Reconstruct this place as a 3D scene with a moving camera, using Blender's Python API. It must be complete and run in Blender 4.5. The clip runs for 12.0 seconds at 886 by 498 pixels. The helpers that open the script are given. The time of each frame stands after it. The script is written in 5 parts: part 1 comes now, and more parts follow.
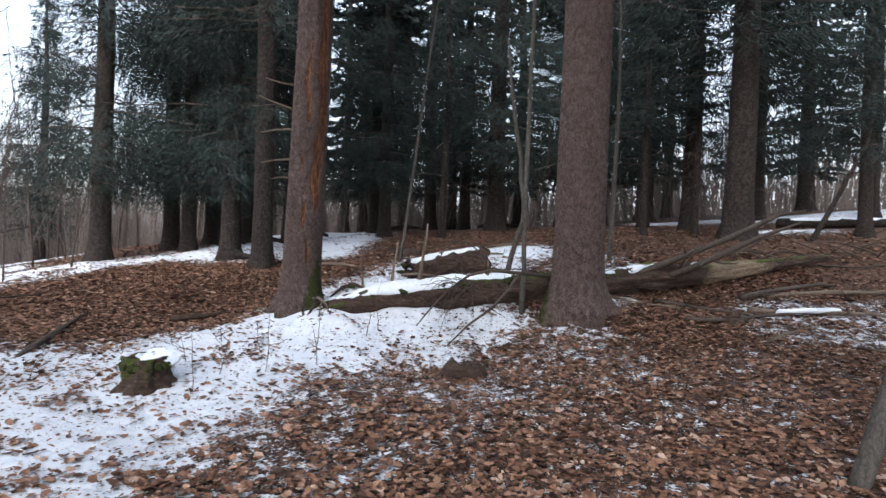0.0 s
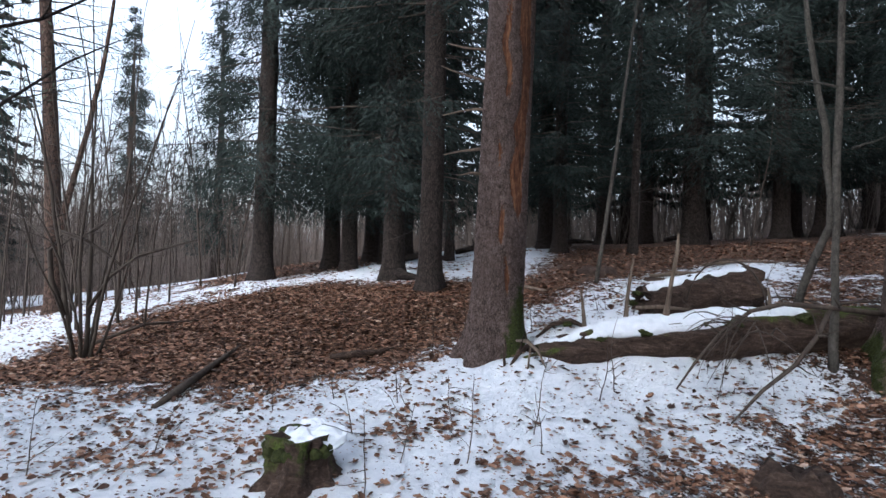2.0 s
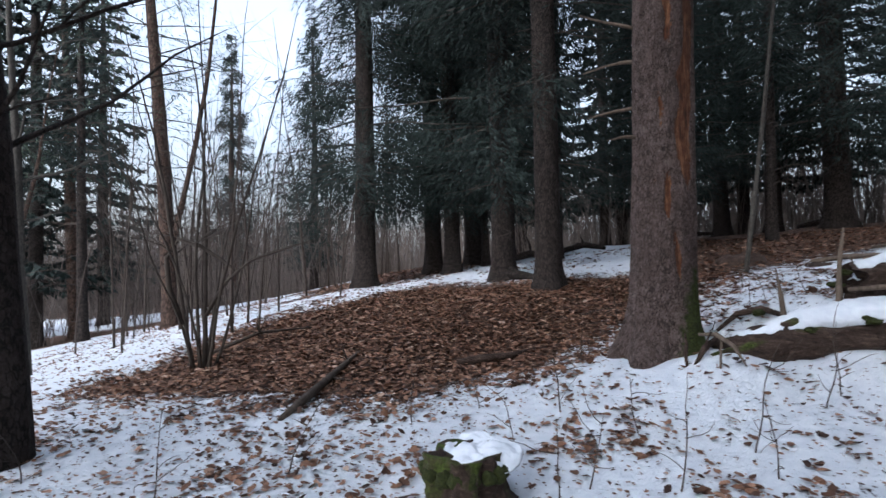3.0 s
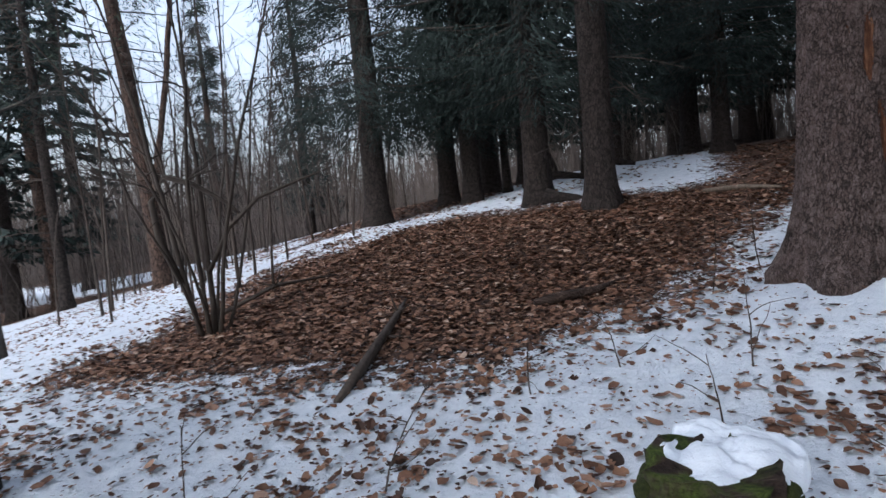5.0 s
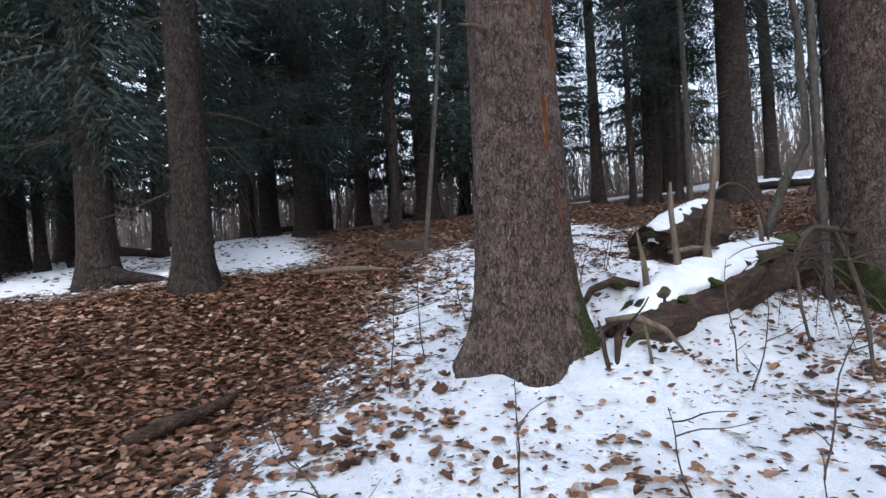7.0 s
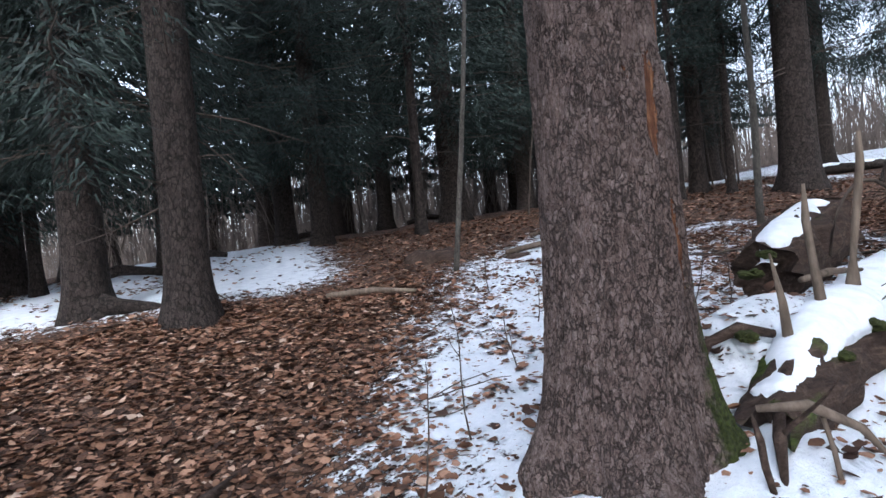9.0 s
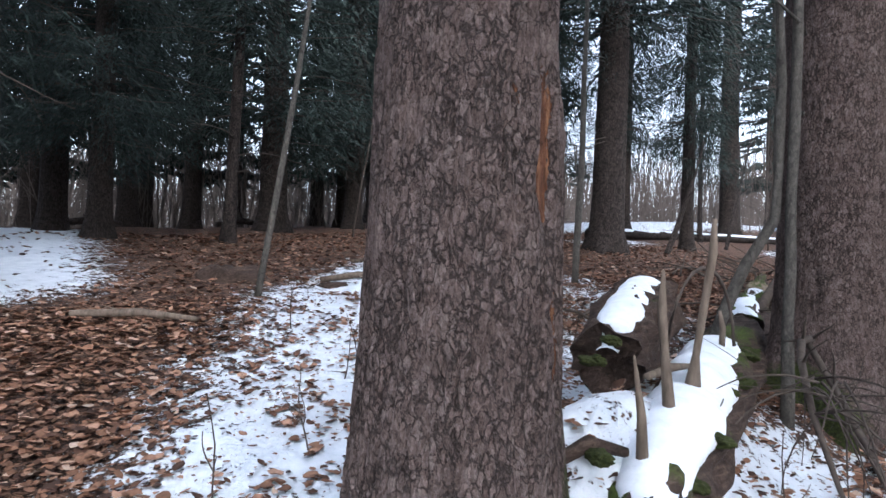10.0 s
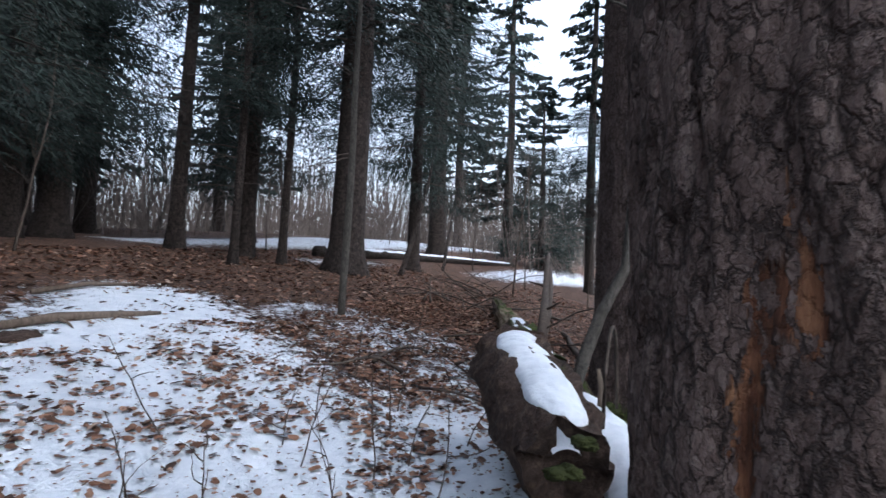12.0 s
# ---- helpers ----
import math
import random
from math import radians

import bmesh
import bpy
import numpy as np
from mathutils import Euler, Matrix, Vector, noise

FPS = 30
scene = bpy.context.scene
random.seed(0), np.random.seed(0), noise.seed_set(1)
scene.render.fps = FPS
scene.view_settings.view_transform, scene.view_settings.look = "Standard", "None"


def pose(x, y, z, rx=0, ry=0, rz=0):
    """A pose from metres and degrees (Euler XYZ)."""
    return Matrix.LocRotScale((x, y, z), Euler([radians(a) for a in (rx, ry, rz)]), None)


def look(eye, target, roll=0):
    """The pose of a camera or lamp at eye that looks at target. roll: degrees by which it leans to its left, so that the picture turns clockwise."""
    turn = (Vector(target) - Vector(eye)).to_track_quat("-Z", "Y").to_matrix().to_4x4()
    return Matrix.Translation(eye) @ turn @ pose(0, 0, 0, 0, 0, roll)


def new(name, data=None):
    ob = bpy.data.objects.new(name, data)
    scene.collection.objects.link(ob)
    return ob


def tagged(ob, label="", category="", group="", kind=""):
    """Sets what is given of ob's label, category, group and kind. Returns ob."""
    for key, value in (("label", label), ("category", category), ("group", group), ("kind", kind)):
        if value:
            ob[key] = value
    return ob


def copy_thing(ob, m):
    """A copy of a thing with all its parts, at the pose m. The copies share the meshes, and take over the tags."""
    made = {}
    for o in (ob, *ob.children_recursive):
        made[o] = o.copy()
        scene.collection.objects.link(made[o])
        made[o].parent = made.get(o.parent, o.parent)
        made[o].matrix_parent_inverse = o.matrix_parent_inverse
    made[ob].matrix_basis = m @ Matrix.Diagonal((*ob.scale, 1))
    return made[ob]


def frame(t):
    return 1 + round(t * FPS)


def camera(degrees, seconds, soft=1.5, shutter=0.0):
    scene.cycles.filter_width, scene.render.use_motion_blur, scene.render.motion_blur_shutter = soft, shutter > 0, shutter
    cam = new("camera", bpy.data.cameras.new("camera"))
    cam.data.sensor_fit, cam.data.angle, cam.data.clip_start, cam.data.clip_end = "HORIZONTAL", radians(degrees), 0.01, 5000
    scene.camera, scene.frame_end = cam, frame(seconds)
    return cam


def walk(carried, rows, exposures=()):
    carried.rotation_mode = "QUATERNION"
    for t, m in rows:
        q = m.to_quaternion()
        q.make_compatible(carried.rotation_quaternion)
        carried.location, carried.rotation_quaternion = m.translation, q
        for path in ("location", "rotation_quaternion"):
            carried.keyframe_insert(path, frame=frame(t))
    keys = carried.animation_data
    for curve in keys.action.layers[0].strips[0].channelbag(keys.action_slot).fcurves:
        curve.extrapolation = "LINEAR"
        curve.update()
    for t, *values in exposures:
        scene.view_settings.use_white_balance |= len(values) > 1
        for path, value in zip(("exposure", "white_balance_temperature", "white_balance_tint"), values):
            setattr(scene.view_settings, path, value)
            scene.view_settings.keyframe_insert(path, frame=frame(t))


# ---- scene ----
cam = camera(76.3, 12.0, soft=1.5, shutter=0.1)
ROWS = [
    (0, pose(0.000, 0.000, 1.650, 89.62, -1.70, 0.00)),
    (0.5, pose(-0.205, 0.779, 1.625, 88.40, -3.11, -7.57)),
    (1, pose(-0.647, 1.416, 1.647, 90.43, -3.31, -0.13)),
    (1.5, pose(-0.913, 1.932, 1.656, 90.95, -0.84, 8.85)),
    (2, pose(-1.178, 2.386, 1.665, 90.82, -1.46, 14.47)),
    (2.5, pose(-1.605, 2.665, 1.513, 92.25, -0.96, 16.06)),
    (3, pose(-1.988, 3.036, 1.431, 91.79, 1.14, 23.03)),
    (3.2, pose(-2.095, 3.155, 1.406, 91.86, 3.86, 26.75)),
    (4.8, pose(-3.127, 3.884, 1.327, 86.83, 5.36, 25.37)),
    (5, pose(-3.292, 4.099, 1.318, 85.33, 5.45, 21.55)),
    (5.5, pose(-3.671, 4.539, 1.289, 85.74, 0.94, 4.65)),
    (6, pose(-3.873, 4.853, 1.298, 89.57, 4.32, -20.53)),
    (6.5, pose(-3.995, 5.111, 1.302, 91.75, 2.10, -21.56)),
    (6.7, pose(-3.992, 5.290, 1.278, 90.90, 3.37, -20.64)),
    (8.3, pose(-3.685, 6.234, 1.378, 89.35, 5.26, -27.27)),
    (8.5, pose(-3.700, 6.393, 1.415, 88.86, 4.75, -23.29)),
    (9, pose(-3.637, 6.599, 1.537, 90.00, 5.65, -19.29)),
    (9.5, pose(-3.357, 6.991, 1.519, 90.29, 4.66, -31.93)),
    (10, pose(-3.220, 7.347, 1.711, 91.09, -2.04, -37.35)),
    (10.5, pose(-3.11, 7.95, 1.755, 93.14, -1.26, -38.23)),
    (11, pose(-2.940, 8.400, 1.797, 95.43, -3.54, -46.67)),
    (11.5, pose(-2.862, 8.802, 1.860, 94.72, -2.35, -52.90)),
    (12, pose(-3.01, 8.91, 1.93, 93.40, -2.40, -68.20)),
]
walk(cam, ROWS, [(0, 0.12, 5850, 10), (0.5, 0.24, 5850, 10), (1.5, 0.02, 5720, 10), (2.5, -0.34, 5600, 10), (3.2, -0.45, 5580, 10), (5, -0.65, 5580, 10),
                 (5.6, -0.65, 5620, 10), (6.2, -0.10, 5700, 10), (8.5, 0.18, 5560, 10), (10, 0.40, 5520, 10), (11, 0.45, 5520, 10), (12, 0.0, 5500, 10)])

# ---- overcast winter daylight ----
world = bpy.data.worlds.new("overcast_sky")
scene.world = world
world.use_nodes = True
wn = world.node_tree
wn.nodes.clear()
sky = wn.nodes.new("ShaderNodeTexSky")
sky.sky_type, sky.sun_disc = 'NISHITA', False
sky.sun_elevation, sky.sun_rotation = radians(38), radians(200)
sky.dust_density, sky.air_density, sky.ozone_density = 6.0, 1.2, 1.0
grey = wn.nodes.new("ShaderNodeHueSaturation")
grey.inputs["Saturation"].default_value = 0.35
grey.inputs["Value"].default_value = 4.2
sky_out = wn.nodes.new("ShaderNodeBackground")
sky_out.inputs["Strength"].default_value = 0.15
world_out = wn.nodes.new("ShaderNodeOutputWorld")
wn.links.new(sky.outputs[0], grey.inputs["Color"])
wn.links.new(grey.outputs[0], sky_out.inputs["Color"])
wn.links.new(sky_out.outputs[0], world_out.inputs["Surface"])
sun = new("sun", bpy.data.lights.new("sun", 'SUN'))
sun.data.energy, sun.data.angle, sun.data.color = 0.5, radians(60), (1.0, 0.97, 0.93)
sun.matrix_world = look((0, 0, 50), (9, 25, 0))


# ---- materials ----
def nodes(name, rough=0.8):
    m = bpy.data.materials.new(name)
    m.use_nodes = True
    t = m.node_tree
    b = t.nodes["Principled BSDF"]
    b.inputs["Roughness"].default_value = rough
    b.inputs["Specular IOR Level"].default_value = 0.25
    return m, t, b


def coords(t, scale=(1, 1, 1)):
    c = t.nodes.new("ShaderNodeTexCoord")
    m = t.nodes.new("ShaderNodeMapping")
    m.inputs["Scale"].default_value = scale
    t.links.new(c.outputs["Object"], m.inputs["Vector"])
    return m.outputs[0]


def noise_tex(t, vec, scale, detail=4, rough=0.6):
    n = t.nodes.new("ShaderNodeTexNoise")
    n.inputs["Scale"].default_value, n.inputs["Detail"].default_value, n.inputs["Roughness"].default_value = scale, detail, rough
    if vec:
        t.links.new(vec, n.inputs["Vector"])
    return n.outputs["Fac"]


def cells(t, vec, scale, feature='F1', out="Distance"):
    n = t.nodes.new("ShaderNodeTexVoronoi")
    n.feature = feature
    n.inputs["Scale"].default_value = scale
    t.links.new(vec, n.inputs["Vector"])
    return n.outputs[out]


def ramp(t, fac, stops):
    r = t.nodes.new("ShaderNodeValToRGB")
    while len(r.color_ramp.elements) < len(stops):
        r.color_ramp.elements.new(0.5)
    for e, (p, c) in zip(r.color_ramp.elements, stops):
        e.position, e.color = p, (c if len(c) == 4 else (*c, 1))
    t.links.new(fac, r.inputs[0])
    return r.outputs[0]


def mix(t, fac, a, b, kind='MIX'):
    n = t.nodes.new("ShaderNodeMix")
    n.data_type, n.blend_type = 'RGBA', kind
    for sock, v in ((n.inputs[0], fac), (n.inputs[6], a), (n.inputs[7], b)):
        if isinstance(v, (int, float)):
            sock.default_value = v
        elif isinstance(v, tuple):
            sock.default_value = (*v, 1)
        else:
            t.links.new(v, sock)
    return n.outputs[2]


def maths(t, op, a, b=0.0, c=0.0):
    n = t.nodes.new("ShaderNodeMath")
    n.operation = op
    for sock, v in zip(n.inputs, (a, b, c)):
        if isinstance(v, (int, float)):
            sock.default_value = v
        else:
            t.links.new(v, sock)
    return n.outputs[0]


def attr(t, name):
    n = t.nodes.new("ShaderNodeAttribute")
    n.attribute_name = name
    return n.outputs["Fac"]


def bump(t, b, height, strength=0.6, dist=0.02):
    n = t.nodes.new("ShaderNodeBump")
    n.inputs["Strength"].default_value, n.inputs["Distance"].default_value = strength, dist
    t.links.new(height, n.inputs["Height"])
    t.links.new(n.outputs[0], b.inputs["Normal"])


def island(t):
    return t.nodes.new("ShaderNodeNewGeometry").outputs["Random Per Island"]


def bark_material(name, dark, mid, light, wide=26.0, tall=15.0, depth=0.02, crackle=0.9):
    """Scaly conifer bark: shingled upright plates parted by dark cracks, small flakes on them, lichen flecks; moss and bare wood where the mesh says so."""
    m, t, b = nodes(name, 0.92)
    v = coords(t)

    def warped(amount, scale):
        wob = t.nodes.new("ShaderNodeTexNoise")
        wob.inputs["Scale"].default_value, wob.inputs["Detail"].default_value, wob.inputs["Roughness"].default_value = scale, 5, 0.65
        t.links.new(v, wob.inputs["Vector"])
        vm = t.nodes.new("ShaderNodeVectorMath")
        vm.operation = 'MULTIPLY_ADD'
        vm.inputs[1].default_value = (amount, amount, amount * 1.5)
        t.links.new(wob.outputs["Color"], vm.inputs[0])
        t.links.new(v, vm.inputs[2])
        return vm.outputs[0]

    def plates(vec, k):
        sc = t.nodes.new("ShaderNodeMapping")
        sc.inputs["Scale"].default_value = (wide * k, wide * k, tall * k)
        t.links.new(vec, sc.inputs["Vector"])
        n = t.nodes.new("ShaderNodeTexVoronoi")
        n.inputs["Scale"].default_value = 1.0
        t.links.new(sc.outputs[0], n.inputs["Vector"])
        sep = t.nodes.new("ShaderNodeSeparateColor")
        t.links.new(n.outputs["Color"], sep.inputs[0])
        gap = t.nodes.new("ShaderNodeVectorMath")
        gap.operation = 'SUBTRACT'
        t.links.new(sc.outputs[0], gap.inputs[0])
        t.links.new(n.outputs["Position"], gap.inputs[1])
        axes = t.nodes.new("ShaderNodeSeparateXYZ")
        t.links.new(gap.outputs[0], axes.inputs[0])
        return sep.outputs[0], sep.outputs[1], axes.outputs["Z"], cells(t, sc.outputs[0], 1.0, 'DISTANCE_TO_EDGE')

    big_a, big_b, lean_z, edge = plates(warped(0.055, 17.0), 1.0)
    small_a, small_b, small_z, small_edge = plates(warped(0.03, 34.0), 2.3)
    fine_n, broad = noise_tex(t, coords(t, (1, 1, 0.6)), 120, 6, 0.75), noise_tex(t, v, 1.7, 4)
    streak = noise_tex(t, coords(t, (1, 1, 0.2)), 30, 5, 0.7)
    open_crack = ramp(t, noise_tex(t, v, 11, 3), [(0.38, (0.0, 0.0, 0.0)), (0.64, (0.24, 0.24, 0.24))])
    crack = maths(t, 'MINIMUM', maths(t, 'DIVIDE', edge, maths(t, 'ADD', open_crack, 0.008)), 1.0)
    nick = maths(t, 'MINIMUM', maths(t, 'MULTIPLY', small_edge, 9.0), 1.0)
    tone = maths(t, 'ADD', maths(t, 'MULTIPLY', big_a, 0.14), maths(t, 'ADD', maths(t, 'MULTIPLY', small_a, 0.16), maths(t, 'MULTIPLY', fine_n, 0.62)))
    tone = maths(t, 'ADD', tone, maths(t, 'ADD', maths(t, 'MULTIPLY', maths(t, 'SUBTRACT', broad, 0.5), 0.18), maths(t, 'MULTIPLY', maths(t, 'SUBTRACT', streak, 0.5), 0.22)))
    col = ramp(t, tone, [(0.24, dark), (0.46, mid), (0.74, light)])
    rusty = ramp(t, maths(t, 'ADD', small_b, maths(t, 'MULTIPLY', broad, 0.6)), [(1.12, (0, 0, 0)), (1.2, (1, 1, 1))])
    col = mix(t, maths(t, 'MULTIPLY', rusty, 0.4), col, (mid[0] * 1.2, mid[1] * 0.72, mid[2] * 0.5))
    col = mix(t, mix(t, crackle * 0.45, (1, 1, 1), nick), tuple(c * 0.6 for c in dark), col)
    col = mix(t, mix(t, crackle, (1, 1, 1), crack), tuple(c * 0.4 for c in dark), col)
    lich = ramp(t, maths(t, 'ADD', maths(t, 'MULTIPLY', fine_n, 0.8), maths(t, 'MULTIPLY', noise_tex(t, coords(t, (1, 1, 0.6)), 11, 4), 0.9)), [(1.02, (0, 0, 0)), (1.12, (0.7, 0.7, 0.7))])
    col = mix(t, lich, col, tuple(min(c * 1.5, 0.34) for c in light))
    wood_n = noise_tex(t, coords(t, (34, 34, 3.4)), 1.0, 6, 0.75)
    wood = ramp(t, maths(t, 'ADD', maths(t, 'MULTIPLY', wood_n, 0.75), maths(t, 'MULTIPLY', noise_tex(t, v, 14, 4), 0.25)), [(0.36, (0.026, 0.013, 0.009)), (0.5, (0.115, 0.047, 0.024)), (0.66, (0.29, 0.15, 0.078))])
    bare = maths(t, 'SUBTRACT', maths(t, 'MULTIPLY', attr(t, "scar"), 1.5), maths(t, 'MULTIPLY', maths(t, 'ADD', maths(t, 'MULTIPLY', small_a, 0.4), maths(t, 'ADD', maths(t, 'MULTIPLY', streak, 0.6), noise_tex(t, coords(t, (1, 1, 0.35)), 9, 4))), 0.95))
    bared = ramp(t, bare, [(0.1, (0, 0, 0)), (0.17, (1, 1, 1))])
    col = mix(t, bared, col, wood)
    mossy = ramp(t, maths(t, 'ADD', attr(t, "moss"), maths(t, 'MULTIPLY', noise_tex(t, v, 14, 4), 0.6)), [(0.62, (0, 0, 0)), (0.8, (1, 1, 1))])
    green = ramp(t, noise_tex(t, v, 60, 3), [(0.3, (0.018, 0.024, 0.006)), (0.7, (0.07, 0.085, 0.018))])
    col = mix(t, mossy, col, green)
    t.links.new(col, b.inputs["Base Color"])
    h = maths(t, 'ADD', maths(t, 'MULTIPLY', crack, 0.9), maths(t, 'SUBTRACT', maths(t, 'MULTIPLY', big_b, 0.5), maths(t, 'MULTIPLY', lean_z, 0.35)))
    h = maths(t, 'ADD', h, maths(t, 'SUBTRACT', maths(t, 'MULTIPLY', small_b, 0.3), maths(t, 'MULTIPLY', small_z, 0.2)))
    h = maths(t, 'ADD', maths(t, 'MULTIPLY', nick, 0.2), maths(t, 'ADD', h, maths(t, 'MULTIPLY', fine_n, 0.45)))
    h = maths(t, 'SUBTRACT', maths(t, 'MULTIPLY', h, maths(t, 'SUBTRACT', 1.0, maths(t, 'MULTIPLY', bared, 0.85))), maths(t, 'MULTIPLY', maths(t, 'MULTIPLY', bared, wood_n), -0.6))
    bump(t, b, h, 1.0, depth)
    return m


BARK = bark_material("spruce_bark", (0.058, 0.039, 0.033), (0.165, 0.117, 0.101), (0.27, 0.213, 0.192), 46, 21, 0.024, 0.74)
# darker copy of the bark: shade under the boughs is put into its colours
BARK_SHADED = bark_material("shaded_spruce_bark", (0.016, 0.0115, 0.0095), (0.043, 0.032, 0.027), (0.08, 0.063, 0.054), 22, 11, 0.02)
BARK_GREY = bark_material("smooth_grey_bark", (0.035, 0.031, 0.027), (0.08, 0.072, 0.062), (0.14, 0.127, 0.11), 30, 12, 0.004, 0.25)
BARK_PINE = bark_material("pine_bark", (0.035, 0.022, 0.017), (0.1, 0.062, 0.045), (0.17, 0.11, 0.08), 16, 7)


def rotten_material():
    m, t, b = nodes("rotten_log_bark", 0.92)
    v = coords(t)
    g = noise_tex(t, coords(t, (2.5, 26, 26)), 1.0, 6, 0.7)
    f = noise_tex(t, v, 45, 5)
    col = ramp(t, maths(t, 'ADD', maths(t, 'MULTIPLY', g, 0.7), maths(t, 'MULTIPLY', f, 0.3)), [(0.34, (0.014, 0.009, 0.007)), (0.52, (0.05, 0.032, 0.024)), (0.7, (0.13, 0.09, 0.068))])
    pale = ramp(t, maths(t, 'ADD', attr(t, "scar"), maths(t, 'MULTIPLY', noise_tex(t, v, 5, 4), 0.6)), [(0.75, (0, 0, 0)), (0.95, (1, 1, 1))])
    col = mix(t, pale, col, ramp(t, g, [(0.3, (0.1, 0.07, 0.045)), (0.7, (0.3, 0.23, 0.16))]))
    mossy = ramp(t, maths(t, 'ADD', attr(t, "moss"), maths(t, 'MULTIPLY', noise_tex(t, v, 7, 5), 0.7)), [(0.75, (0, 0, 0)), (0.95, (1, 1, 1))])
    green = ramp(t, noise_tex(t, v, 50, 3), [(0.3, (0.02, 0.03, 0.006)), (0.7, (0.09, 0.12, 0.02))])
    col = mix(t, mossy, col, green)
    t.links.new(col, b.inputs["Base Color"])
    bump(t, b, maths(t, 'ADD', g, maths(t, 'MULTIPLY', f, 0.6)), 0.9, 0.03)
    return m


ROTTEN = rotten_material()


def plain_material(name, a, c, scale=20, rough=0.85, stretch=(1, 1, 1), depth=0.004):
    m, t, b = nodes(name, rough)
    n = noise_tex(t, coords(t, stretch), scale, 5)
    big = noise_tex(t, coords(t), 2.0, 2)
    f = maths(t, 'ADD', maths(t, 'MULTIPLY', n, 0.7), maths(t, 'MULTIPLY', big, 0.3))
    t.links.new(ramp(t, f, [(0.3, a), (0.7, c)]), b.inputs["Base Color"])
    bump(t, b, n, 0.6, depth)
    return m


TWIG = plain_material("twig_bark", (0.03, 0.022, 0.018), (0.09, 0.07, 0.056), 25, stretch=(1, 1, 0.3))
HAZEL = plain_material("hazel_bark", (0.028, 0.022, 0.018), (0.085, 0.068, 0.054), 22, stretch=(1, 1, 0.3))
DEADWOOD = plain_material("weathered_deadwood", (0.05, 0.037, 0.028), (0.19, 0.145, 0.11), 30, stretch=(1, 1, 0.25), depth=0.008)
THICKET = plain_material("far_thicket", (0.05, 0.04, 0.034), (0.135, 0.11, 0.095), 8)
MOSS = plain_material("moss", (0.01, 0.012, 0.004), (0.048, 0.056, 0.014), 60, 1.0, depth=0.03)
SNOW = plain_material("old_snow", (0.6, 0.64, 0.7), (0.75, 0.78, 0.82), 14, 0.7, depth=0.02)


def needle_material(name, a, c):
    m, t, b = nodes(name, 0.75)
    t.links.new(ramp(t, island(t), [(0.0, a), (0.75, c), (1.0, tuple(x * 1.5 for x in c))]), b.inputs["Base Color"])
    return m


NEEDLE = needle_material("spruce_needles", (0.008, 0.0125, 0.0105), (0.023, 0.034, 0.029))
NEEDLE_PINE = needle_material("pine_needles", (0.03, 0.045, 0.03), (0.075, 0.1, 0.07))


def leaf_material():
    m, t, b = nodes("dry_leaf", 0.7)
    col = ramp(t, island(t), [(0.0, (0.038, 0.02, 0.014)), (0.3, (0.118, 0.058, 0.034)), (0.7, (0.235, 0.122, 0.073)), (0.92, (0.36, 0.215, 0.145)), (1.0, (0.48, 0.36, 0.28))])
    n = noise_tex(t, coords(t), 60, 3)
    t.links.new(mix(t, 0.5, col, ramp(t, n, [(0.3, (0.35, 0.35, 0.35)), (0.7, (1.0, 1.0, 1.0))]), 'MULTIPLY'), b.inputs["Base Color"])
    return m


LEAF = leaf_material()


def single_leaf_material():
    m, t, b = nodes("dry_leaf_on_snow", 0.7)
    r = t.nodes.new("ShaderNodeObjectInfo").outputs["Random"]
    col = ramp(t, r, [(0.0, (0.03, 0.017, 0.012)), (0.55, (0.105, 0.052, 0.031)), (1.0, (0.29, 0.155, 0.09))])
    n = noise_tex(t, coords(t), 50, 3)
    t.links.new(mix(t, 0.5, col, ramp(t, n, [(0.3, (0.35, 0.35, 0.35)), (0.7, (1.0, 1.0, 1.0))]), 'MULTIPLY'), b.inputs["Base Color"])
    return m


LEAF_ONE = single_leaf_material()


